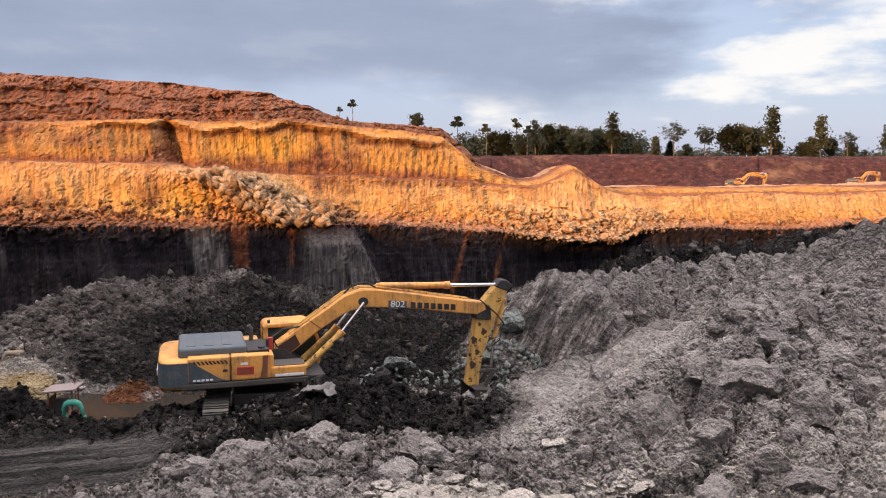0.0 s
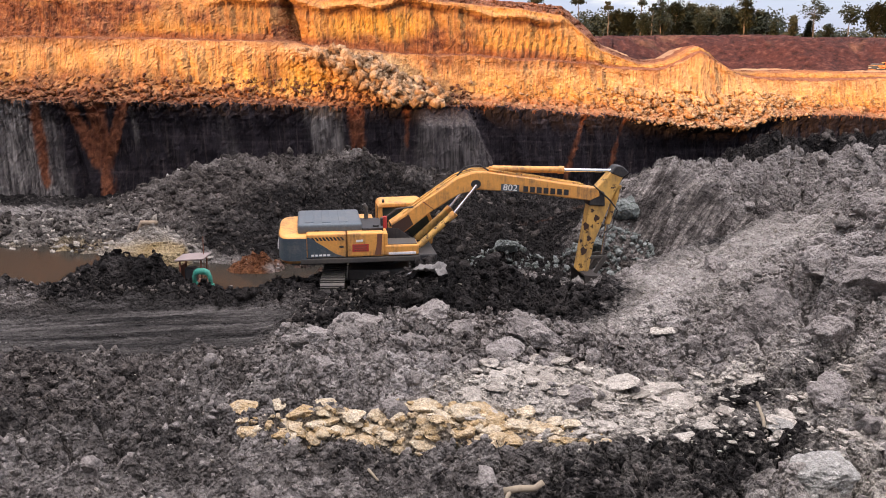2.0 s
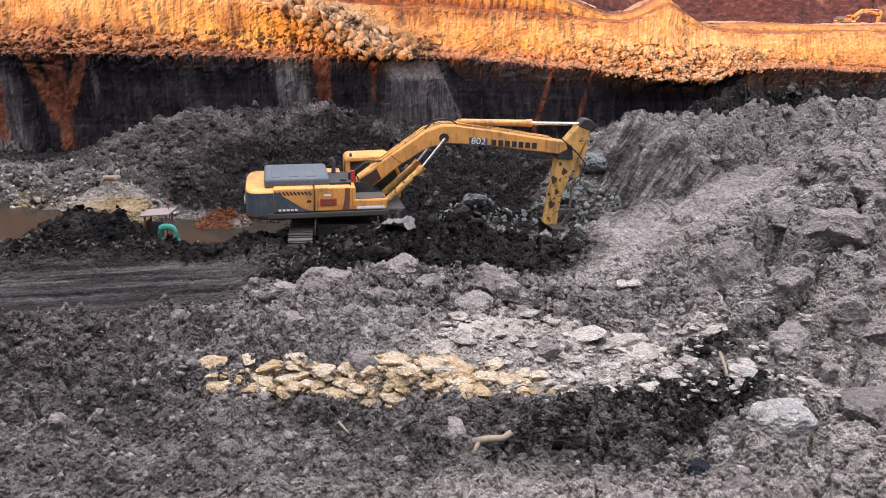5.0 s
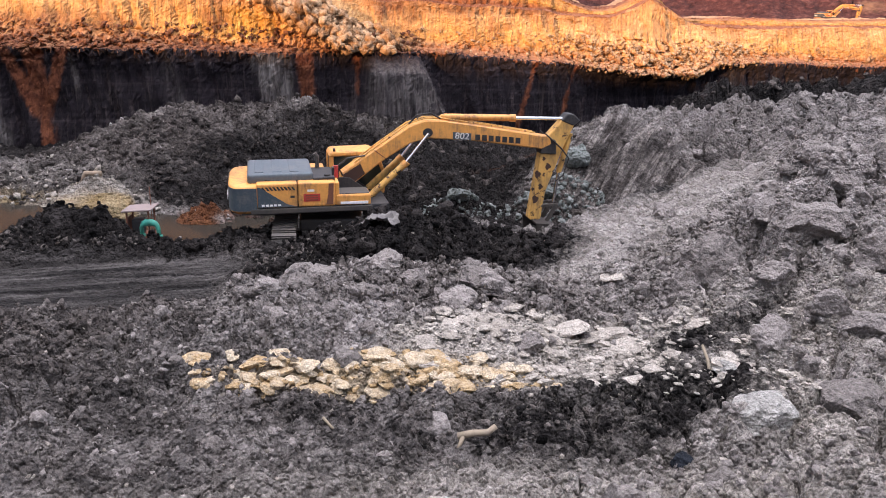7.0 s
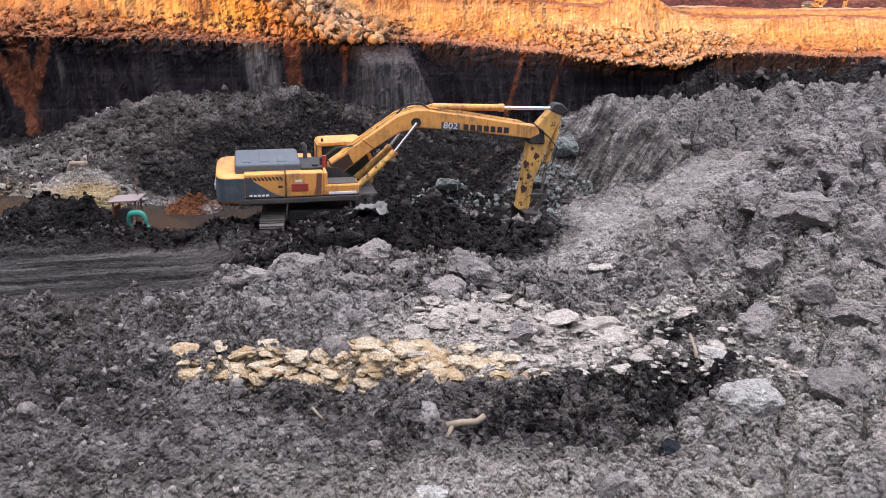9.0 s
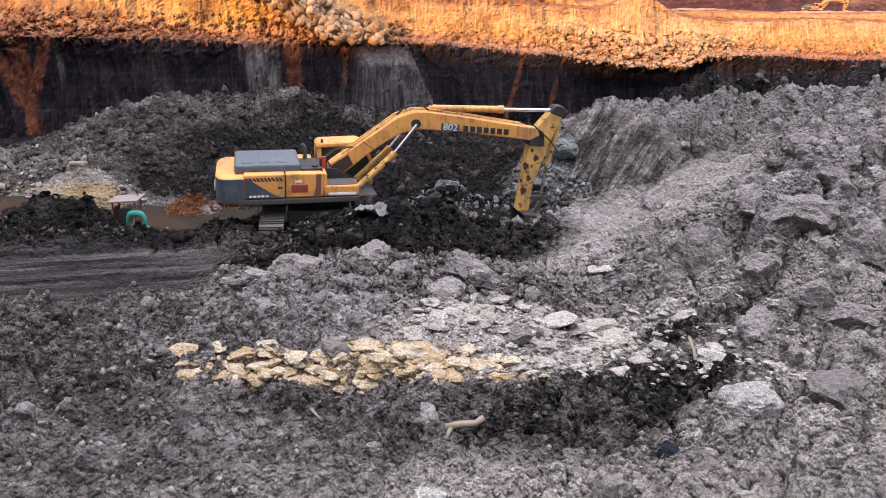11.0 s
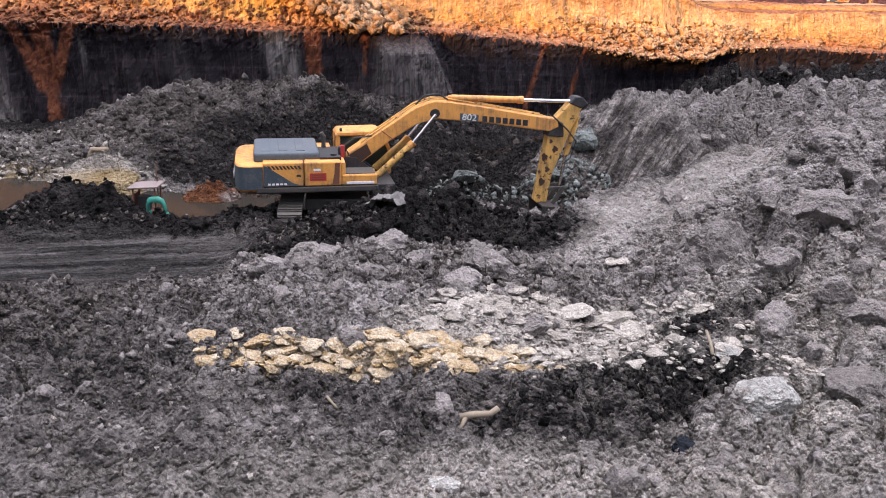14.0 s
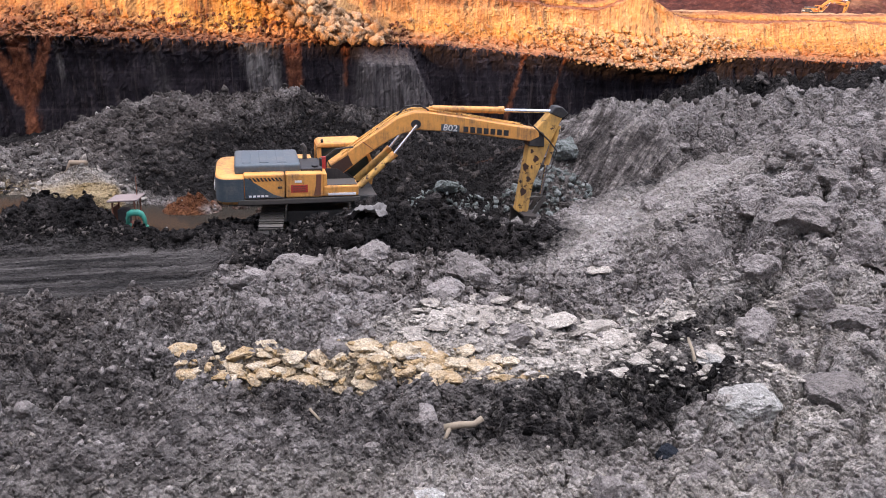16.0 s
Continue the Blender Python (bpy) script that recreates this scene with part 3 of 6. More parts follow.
def build_wall():
    u = axis((-120, -46, 1.5), (-46, -38, 0.4), (-38, 42, 0.13), (42, 60, 0.5), (60, 140, 2.0))
    # strata: 0 to 1 coal, 1 to 2 light face, 2 to 3 yellow face, 3 to 4 red crown, with ledges at 1.1, 2.1 and 3.1
    v = np.concatenate([np.linspace(0, 1, 44)[:-1], np.linspace(1, 1.12, 9)[:-1], np.linspace(1.12, 2, 34)[:-1], np.linspace(2, 2.1, 7)[:-1],
                        np.linspace(2.1, 3, 26)[:-1], np.linspace(3, 3.1, 7)[:-1], np.linspace(3.1, 4, 26)])
    U, V = np.meshgrid(u, v)
    zt, zm, zl, zs = (np.interp(u, *t) for t in (TOP, MID, LOW, SEAM))
    wob = 0.25 * fbm(u, u * 0 + 3.3, 5.0, 4, 7)
    zt, zm, zl, zs = zt + 0.5 * wob, zm + wob, zl - wob, zs + 0.9 * wob
    knots = np.array([0, 1, 1.12, 2, 2.1, 3, 3.1, 4.0])
    out, back = np.zeros_like(U), np.array([0, 0.5, 1.5, 2.6, 3.6, 4.4, 6.0, 8.5])
    for j in range(len(u)):
        hs = [-3.6, zs[j], zs[j] + 0.35, zl[j], zl[j] + 0.12, zm[j], zm[j] + 0.15, zt[j]]
        out[:, j] = np.interp(v, knots, hs)
    S = np.interp(V, knots, back)
    L = out
    # vertical rills, blocks and slumps
    face = 1 - 0.6 * (np.abs(V - np.round(V)) < 0.1)
    coal = 1 - sstep(0.97, 1.05, V)
    rill = fbm(U * 1.0 + 0.18 * L, L * 0.10, 0.55, 4, 21)
    block = fbm(U, L * 1.2, 4.5, 5, 22)
    crown = sstep(2.95, 3.1, V)
    push = face * (0.15 * rill * (1 - coal) + 0.4 * rill * coal + 0.14 * (1 - coal) * fbm(U * 1.0 + 0.22 * L, L * 0.12, 0.35, 2, 37)) + 0.6 * block * (1 - 0.3 * coal) * sstep(0, 0.3, V)
    push = push + 0.06 * (1 - coal) * (crags(U, L * 0.8, 1.8, 5, 35) - 0.4) + crown * (0.5 * fbm(U * 0.7, L * 2, 1.8, 4, 23) + 0.16 * clods(U, L * 1.6, 0.6, 24) + 0.28 * np.mod(L * 0.9 + 0.9 * fbm(U, L * 0.5, 6.0, 4, 43), 1.0))
    # broken earth lying along the first ledge
    rub = np.exp(-((V - 1.12) / 0.22) ** 2) * (0.35 + 0.65 * sstep(-0.3, 0.3, fbm(U, U * 0, 9.0, 3, 25)))
    push = push - rub * (0.4 + 0.5 * clods(U, L, 0.7, 26) + 0.4 * clods(U, L, 0.35, 27))
    # the big slump of boulders and the tongue that hangs over the coal
    slump = np.exp(-((U + 13.8 - 1.4 * (6.2 - L)) / 2.6) ** 2) * sstep(0.98, 1.15, V) * (1 - sstep(1.75, 2.15, V))
    tong = np.exp(-((U - 9.5) / 5.5) ** 2) * sstep(0.9, 1.05, V) * (1 - sstep(1.3, 1.9, V))
    push = push - slump * (1.0 + 0.5 * clods(U, L, 0.75, 28) + 0.35 * clods(U, L, 0.35, 38)) - tong * (0.9 + 0.8 * clods(U, L, 0.6, 29))
    cone = np.exp(-((U - 9.4) / 2.1) ** 2) * sstep(1.5, 2.0, V)
    L = L + 1.5 * cone - 0.25 * np.abs(U - 9.4) * cone
    fold = np.exp(-((U + 17.2 + 0.35 * (L - 8)) / 0.55) ** 2) * sstep(1.9, 2.1, V) * (1 - sstep(2.9, 3.1, V))
    push = push + 1.6 * fold
    edge_u = -5.9 + 0.47 * (3.6 - L)                                  # a buttress of ashy coal, its end cut off aslant
    butt = sstep(-9.4, -8.3, U) * (1 - sstep(edge_u - 0.12, edge_u + 0.12, U)) * (1 - sstep(0.82, 0.98, V))
    push = push - 1.1 * butt + 0.5 * np.exp(-((U - edge_u - 0.9) / 0.8) ** 2) * coal * sstep(0.0, 0.2, V)
    # ribs that the digging teeth left on two faces
    ribs = sstep(-20.8, -19.8, U) * (1 - sstep(-16.4, -15.8, U)) * sstep(2.1, 2.25, V) * (1 - sstep(2.75, 2.95, V))
    push = push + ribs * 0.16 * np.abs(np.sin(U * 7.0 + 0.9 * L + 1.5 * fbm(U, L, 3.0, 2, 44)))
    ribs = sstep(-6.0, -5.0, U) * (1 - sstep(0.5, 1.5, U)) * sstep(1.75, 1.9, V) * (1 - sstep(2.5, 2.7, V))
    push = push + ribs * 0.13 * np.abs(np.sin(U * 6.2 - 1.1 * L))
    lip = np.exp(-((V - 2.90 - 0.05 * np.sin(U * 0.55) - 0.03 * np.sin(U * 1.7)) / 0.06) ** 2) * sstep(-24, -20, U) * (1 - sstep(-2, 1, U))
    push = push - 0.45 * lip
    dust = np.random.default_rng(78)
    near = (U > -44) & (U < 42)
    push = push + near * dust.normal(0, 0.017, U.shape) * (1 + 1.5 * crown)
    y = WALL_Y + WALL_K * U + S + push
    x = U - 0.25 * push + near * dust.uniform(-0.05, 0.05, U.shape)
    L = L + 0.10 * fbm(U, V * 9, 0.6, 3, 30) * sstep(0.02, 0.2, V)
    # stains: red earth run down over the coal
    run = np.zeros_like(U)
    for cu, w, lo, amp, lean in ((-12.7, 0.55, 0.0, 1.0, 0.12), (-9.6, 0.3, 0.55, 0.6, 0.0), (1.7, 0.22, 0.1, 0.8, -0.25), (4.3, 0.2, 0.35, 0.7, -0.2), (-27.8, 0.6, 0.0, 1.0, 0.05), (-31.4, 0.4, 0.25, 0.75, 0.1), (-37.0, 0.9, 0.3, 0.6, 0.1)):
        c = cu + lean * (3.5 - L)
        run = np.maximum(run, amp * np.exp(-((U - c) / w) ** 2) * sstep(lo - 0.05, lo + 0.15, V))
    for side in (-1, 1):                                             # the forked runnel
        c = -27.8 + side * np.clip(V - 0.40, 0, 1) * 2.6
        run = np.maximum(run, 1.0 * np.exp(-((U - c) / 0.42) ** 2) * sstep(0.4, 0.5, V))
    run = sstep(0.38, 0.62, run * (1 + 0.7 * fbm(U, L * 0.2, 0.4, 3, 33))) * coal
    ash = np.zeros_like(U)
    for cu, w, a in ((-14.9, 1.25, 0.9), (-33.0, 2.3, 1.0), (-37.5, 2.6, 0.95), (-20.5, 1.2, 0.3), (-26.0, 0.45, 0.55), (-10.4, 0.8, 0.35), (14.5, 1.6, 0.3)):
        ash = np.maximum(ash, a * np.exp(-((U - cu - 0.25 * (3 - L)) / w) ** 2))
    ash = ash * sstep(0.22, 0.62, ash * (1.0 + 1.6 * fbm(U, L * 0.10, 0.8, 4, 34))) * coal
    ash = np.maximum(ash, 0.5 * butt * (0.75 + 0.5 * fbm(U, L * 0.25, 0.7, 4, 39)))
    brown = np.zeros_like(U)                                          # slipped red-brown earth; the lip's painted shade joins it below
    for cu, cz, ru, rz, a in ((-29.5, 4.9, 8.5, 1.5, 1.0), (-18.3, 8.6, 3.2, 1.7, 0.75), (-32.0, 9.3, 10.5, 2.6, 1.2), (-21.5, 9.0, 5.0, 1.2, 0.6), (-7.4, 6.6, 2.6, 3.8, 1.1), (-13.0, 7.6, 7.0, 0.7, 0.8), (-10.0, 10.6, 9.0, 0.6, 0.85), (-38.0, 5.6, 9.0, 1.6, 0.8), (-27.0, 3.9, 9.5, 1.2, 0.9), (-19.5, 3.6, 4.5, 0.7, 0.8), (-18.2, 5.8, 1.3, 1.6, 0.7), (-3.0, 8.9, 7.0, 0.35, 0.6), (-1.5, 6.2, 5.0, 0.5, 0.6), (7.0, 6.9, 4.0, 0.35, 0.5)):
        brown = np.maximum(brown, a * np.clip(1.6 * (1 - np.hypot((U - cu) / ru, (L - cz) / rz)), 0, 1))
    # the shade beneath the wavy lip, painted as a dark brown band
    lip_shade = np.exp(-((V - 2.80 - 0.05 * np.sin(U * 0.55) - 0.03 * np.sin(U * 1.7)) / 0.05) ** 2) * sstep(-24, -20, U) * (1 - sstep(-2, 1, U))
    brown = np.maximum(brown, 0.95 * lip_shade)
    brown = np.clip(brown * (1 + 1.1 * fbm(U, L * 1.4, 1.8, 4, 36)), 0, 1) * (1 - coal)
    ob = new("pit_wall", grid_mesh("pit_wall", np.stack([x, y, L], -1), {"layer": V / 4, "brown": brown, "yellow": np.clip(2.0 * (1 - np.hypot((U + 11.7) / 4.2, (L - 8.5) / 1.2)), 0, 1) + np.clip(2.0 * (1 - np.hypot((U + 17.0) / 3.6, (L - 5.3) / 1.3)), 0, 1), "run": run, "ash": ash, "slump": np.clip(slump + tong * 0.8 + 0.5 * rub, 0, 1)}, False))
    return tagged(ob, "high earth wall of orange and red strata over a black coal seam", "pit wall", kind="structure"), x[-1], y[-1], L[-1], u


def wall_material():
    mat, nt, b = shader("strata", 0.92, 0, 0.2)
    p = place(nt)
    rills = noise_node(nt, 1.0, 5, 0.6, place(nt, (5.0, 5.0, 0.35)), 0.4)
    beds = noise_node(nt, 1.0, 4, 0.6, place(nt, (0.12, 0.12, 2.4)), 0.6)
    big, fine = noise_node(nt, 0.22, 5, 0.6, p), noise_node(nt, 2.4, 8, 0.65, p)
    lay = attr(nt, "layer")
    lay = calc(nt, "ADD", lay, calc(nt, "MULTIPLY", calc(nt, "SUBTRACT", fine, 0.5), 0.035))
    lay = calc(nt, "ADD", lay, calc(nt, "MULTIPLY", calc(nt, "SUBTRACT", big, 0.5), 0.06))
    earth = ramp(nt, lay, [(0.255, (0.16, 0.06, 0.035)), (0.29, (0.48, 0.22, 0.10)), (0.33, (0.64, 0.32, 0.085)), (0.40, (0.70, 0.405, 0.155)), (0.47, (0.66, 0.38, 0.165)),
                           (0.498, (0.62, 0.33, 0.14)), (0.505, (0.24, 0.085, 0.045)), (0.545, (0.34, 0.145, 0.065)), (0.575, (0.60, 0.31, 0.08)), (0.70, (0.60, 0.34, 0.13)), (0.745, (0.58, 0.28, 0.08)), (0.775, (0.27, 0.105, 0.055)), (0.88, (0.22, 0.095, 0.058)), (1.0, (0.26, 0.115, 0.07))])
    dirt = ramp(nt, calc(nt, "ADD", calc(nt, "MULTIPLY", rills, 0.6), calc(nt, "MULTIPLY", fine, 0.4)), [(0.38, (0.50, 0.25, 0.17)), (0.48, (0.85, 0.74, 0.66)), (0.56, (1.0, 0.98, 0.95)), (0.68, (1.2, 1.18, 1.1))])
    earth = mixed(nt, 0.42, earth, dirt, "MULTIPLY")
    earth = mixed(nt, calc(nt, "MULTIPLY", calc(nt, "GREATER_THAN", big, 0.58), 0.25), earth, (0.24, 0.085, 0.045))
    earth = mixed(nt, calc(nt, "MULTIPLY", attr(nt, "slump"), 0.7), earth, ramp(nt, fine, [(0.35, (0.30, 0.13, 0.065)), (0.5, (0.58, 0.35, 0.19)), (0.7, (0.70, 0.50, 0.32))]))
    coal = ramp(nt, calc(nt, "ADD", calc(nt, "MULTIPLY", beds, 0.6), calc(nt, "MULTIPLY", fine, 0.4)), [(0.36, (0.0075, 0.0055, 0.0075)), (0.55, (0.021, 0.016, 0.020)), (0.68, (0.055, 0.044, 0.047))])
    streak = noise_node(nt, 1.0, 6, 0.7, place(nt, (3.4, 3.4, 0.16)), 0.5)
    coal = mixed(nt, calc(nt, "MULTIPLY", ramp(nt, streak, [(0.53, (0, 0, 0)), (0.68, (1, 1, 1))]), 0.5), coal, (0.10, 0.078, 0.072))
    coal = mixed(nt, attr(nt, "ash"), coal, ramp(nt, rills, [(0.36, (0.06, 0.052, 0.05)), (0.5, (0.16, 0.142, 0.132)), (0.64, (0.29, 0.262, 0.24))]))
    coal = mixed(nt, attr(nt, "run"), coal, ramp(nt, fine, [(0.35, (0.08, 0.024, 0.013)), (0.65, (0.23, 0.082, 0.04))]))
    earth = mixed(nt, calc(nt, "MULTIPLY", attr(nt, "yellow"), 0.8), earth, ramp(nt, rills, [(0.38, (0.52, 0.25, 0.045)), (0.5, (0.68, 0.37, 0.075)), (0.62, (0.74, 0.45, 0.13))]))
    # fine rain rills, slanting with the face
    cut = nt.nodes.new("ShaderNodeMapping")
    cut.inputs["Rotation"].default_value, cut.inputs["Scale"].default_value = (0, 0.22, 0), (7.5, 1.0, 0.22)
    nt.links.new(p, cut.inputs["Vector"])
    scratch = noise_node(nt, 1.0, 5, 0.65, cut.outputs["Vector"], 0.3)
    earth = mixed(nt, calc(nt, "MULTIPLY", ramp(nt, scratch, [(0.53, (0, 0, 0)), (0.59, (1, 1, 1))]), 0.5), earth, (0.34, 0.15, 0.07))
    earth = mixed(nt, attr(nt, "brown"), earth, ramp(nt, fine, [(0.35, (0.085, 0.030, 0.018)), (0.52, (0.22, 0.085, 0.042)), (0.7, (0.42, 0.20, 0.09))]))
    earth = shade_grain(nt, earth, p, ((1.6, 0.72, 1.12), (6.0, 0.66, 1.14)), 0.7)
    edge = calc(nt, "GREATER_THAN", calc(nt, "ADD", attr(nt, "layer"), calc(nt, "MULTIPLY", calc(nt, "SUBTRACT", rills, 0.5), 0.09)), 0.252)
    nt.links.new(mixed(nt, edge, coal, earth), b.inputs["Base Color"])
    relief(nt, b, calc(nt, "ADD", calc(nt, "MULTIPLY", fine, 0.26), calc(nt, "ADD", calc(nt, "MULTIPLY", rills, 0.3), calc(nt, "MULTIPLY", scratch, 0.9))), 1.0, 0.26)
    return mat


pit_wall, WX, WYY, WZ, WU = build_wall()
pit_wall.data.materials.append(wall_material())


def red_earth_material():
    mat, nt, b = shader("red_earth", 0.95, 0, 0.15)
    p = place(nt)
    big, fine = noise_node(nt, 0.06, 5, 0.6, p), noise_node(nt, 0.9, 7, 0.65, p)
    red = ramp(nt, fine, [(0.35, (0.022, 0.008, 0.007)), (0.55, (0.062, 0.020, 0.016)), (0.72, (0.13, 0.055, 0.04))])
    tan = ramp(nt, fine, [(0.35, (0.34, 0.17, 0.085)), (0.65, (0.46, 0.265, 0.145))])
    patch = calc(nt, "MULTIPLY", ramp(nt, big, [(0.55, (0, 0, 0)), (0.72, (1, 1, 1))]), 0.45)
    col = mixed(nt, calc(nt, "MAXIMUM", attr(nt, "tan"), patch), red, tan)
    nt.links.new(col, b.inputs["Base Color"])
    relief(nt, b, fine, 0.8, 0.5)
    return mat


def build_plateau():
    """The bench and the land behind the wall's top, out to the horizon."""
    w = np.concatenate([np.linspace(0, 12, 30)[:-1], np.linspace(12, 130, 150)[:-1], np.linspace(130, 260, 20)[:-1], np.geomspace(260, 3200, 14)])
    Wd, J = np.meshgrid(w, np.arange(len(WU)), indexing="ij")
    x0, y0, z0 = WX[J], WYY[J], WZ[J]
    spread = np.sign(x0) * Wd * np.clip(np.abs(x0) / 90, 0, 1) * 0.9
    x, y = x0 + spread - 0.25 * np.minimum(Wd, 60) * 0.2, y0 + Wd
    right = sstep(0.5, 6.0, x0)
    bank = 8.6 + 0.7 * fbm(x, y, 30.0, 3, 54)
    edge = 156 + 9 * fbm(x, x * 0 + 2.0, 25.0, 3, 51) - 0.14 * np.clip(x - 20, 0, 60)
    flat = z0 + (2.6 - z0) * np.clip(Wd / 85, 0, 1)
    step = sstep(0, 16, y - edge)
    zr = flat + (bank - flat) * step
    zl = z0 + (bank - z0) * sstep(14, 150, Wd)
    z = zl * (1 - right) + zr * right
    rough = sstep(0, 3, Wd) * (1 - sstep(150, 260, Wd))
    z = z + rough * (0.35 * fbm(x, y, 5.0, 4, 52) + 0.35 * clods(x, y, 2.2, 53) * (0.3 + step))
    tan = np.clip((1 - sstep(-14, 2, y - edge)) * right * (1.2 + 0.5 * fbm(x, y, 12.0, 3, 55)), 0, 1)
    ob = new("bench_and_plateau", grid_mesh("bench_and_plateau", np.stack([x, y, z], -1), {"tan": tan}))
    ob.data.materials.append(red_earth_material())
    return tagged(ob, "sunlit tan mining bench and red earth plateau behind the pit wall", "ground", kind="structure")


plateau = build_plateau()


def build_rear_bank():
    """The pit's opposite wall, behind the camera, whose shadow lies over the pit."""
    u = axis((-400, 400, 4.0))
    prof = np.array([(-16, -1.0), (-22, 6.0), (-30, 12.0), (-38, 16.0), (-46, REAR_TOP), (-70, REAR_TOP + 0.5), (-400, REAR_TOP)])
    v = np.linspace(0, len(prof) - 1, 60)
    U, V = np.meshgrid(u, v)
    y = np.interp(V, np.arange(len(prof)), prof[:, 0]) + 1.5 * fbm(U, V * 4, 14.0, 4, 57)
    z = np.interp(V, np.arange(len(prof)), prof[:, 1]) + 0.5 * fbm(U, V * 4, 6.0, 4, 58)
    ob = new("pit_wall_rear", grid_mesh("pit_wall_rear", np.stack([U, y, z], -1), {"tan": 0.3 + 0 * U}))
    ob.data.materials.append(plateau.data.materials[0])
    return tagged(ob, "opposite red earth wall of the pit", "pit wall", kind="structure")


REAR_TOP = 24.2
build_rear_bank()

# ---- water ----
def water_material():
    mat, nt, b = shader("pond_water", 0.2, 0, 0.07)
    p = place(nt)
    b.inputs["Base Color"].default_value = (0.024, 0.021, 0.0165, 1)
    relief(nt, b, noise_node(nt, 3.0, 3, 0.5, p), 0.06, 0.05)
    return mat


bm = bmesh.new()
bmesh.ops.create_grid(bm, x_segments=8, y_segments=4, size=1)
bmesh.ops.transform(bm, matrix=Matrix.Translation((-20.5, 26.5, -0.52)) @ Matrix.Diagonal((14, 5, 1, 1)), verts=bm.verts)
me = bpy.data.meshes.new("pond")
bm.to_mesh(me)
bm.free()
pond = tagged(new("pond", me), "still brown pond water at the foot of the spoil heap", "pond", kind="structure")
me.materials.append(water_material())

# ---- shaping helpers ----
def part(name, bm, material, parent, label="", smooth=False):
    """Links a bmesh as one mesh object under a thing or a part."""
    me = bpy.data.meshes.new(name)
    bm.to_mesh(me)
    bm.free()
    me.polygons.foreach_set("use_smooth", np.full(len(me.polygons), smooth))
    me.materials.append(material)
    ob = new(name, me)
    ob.parent = parent
    return tagged(ob, label) if label else ob


def empty(name, m, label, category, group=""):
    ob = new(name)
    ob.matrix_world = m
    return tagged(ob, label, category, group)


def block(x0, x1, y0, y1, z0, z1, bevel=0.03, segs=2, bm=None):
    bm = bm or bmesh.new()
    vs = bmesh.ops.create_cube(bm, size=1, matrix=Matrix.Translation(((x0 + x1) / 2, (y0 + y1) / 2, (z0 + z1) / 2)) @ Matrix.Diagonal((x1 - x0, y1 - y0, z1 - z0, 1)))["verts"]
    if bevel:
        es = list({e for v in vs for e in v.link_edges})
        bmesh.ops.bevel(bm, geom=es, offset=bevel, segments=segs, affect="EDGES", profile=0.6)
    return bm


def prism(outline, y0, y1, bevel=0.02, bm=None):
    """A plate with an outline of (x, z) points, from y0 to y1."""
    bm = bm or bmesh.new()
    a = [bm.verts.new((x, y0, z)) for x, z in outline]
    b = [bm.verts.new((x, y1, z)) for x, z in outline]
    n = len(a)
    fs = [bm.faces.new(a), bm.faces.new(b[::-1])] + [bm.faces.new((a[i], b[i], b[(i + 1) % n], a[(i + 1) % n])) for i in range(n)]
    bmesh.ops.recalc_face_normals(bm, faces=fs)
    if bevel:
        es = [e for e in {e for f in fs for e in f.edges}]
        bmesh.ops.bevel(bm, geom=es, offset=bevel, segments=1, affect="EDGES")
    return bm


def rod(p, q, r, bm=None, n=12, r2=None):
    bm = bm or bmesh.new()
    p, q = Vector(p), Vector(q)
    m = Matrix.Translation((p + q) / 2) @ (q - p).to_track_quat("Z", "Y").to_matrix().to_4x4()
    bmesh.ops.create_cone(bm, cap_ends=True, segments=n, radius1=r, radius2=r if r2 is None else r2, depth=(q - p).length, matrix=m)
    return bm


def tube(pts, r, bm=None, n=8, ends=None):
    """A bent pipe through points, of radius r (or from r to ends)."""
    bm = bm or bmesh.new()
    pts = [Vector(p) for p in pts]
    rings = []
    for i, p in enumerate(pts):
        d = (pts[min(i + 1, len(pts) - 1)] - pts[max(i - 1, 0)]).normalized()
        q = d.to_track_quat("Z", "Y")
        rr = r if ends is None else r + (ends - r) * i / (len(pts) - 1)
        rings.append([bm.verts.new(p + q @ Vector((rr * math.cos(2 * math.pi * k / n), rr * math.sin(2 * math.pi * k / n), 0))) for k in range(n)])
    for a, b in zip(rings, rings[1:]):
        for k in range(n):
            bm.faces.new((a[k], a[(k + 1) % n], b[(k + 1) % n], b[k]))
    bm.faces.new(rings[0][::-1])
    bm.faces.new(rings[-1])
    return bm


def lettering(name, text, size, m, material, parent):
    """Raised writing with the built-in font."""
    cu = bpy.data.curves.new(name, "FONT")
    cu.body, cu.size, cu.extrude, cu.align_x, cu.align_y = text, size, 0.004, "CENTER", "CENTER"
    tmp = new(name + "_curve", cu)
    bpy.context.view_layer.update()
    me = bpy.data.meshes.new_from_object(tmp.evaluated_get(bpy.context.evaluated_depsgraph_get()))
    bpy.data.objects.remove(tmp)
    bpy.data.curves.remove(cu)
    me.materials.append(material)
    ob = new(name, me)
    ob.parent = parent
    ob.matrix_local = m
    return ob


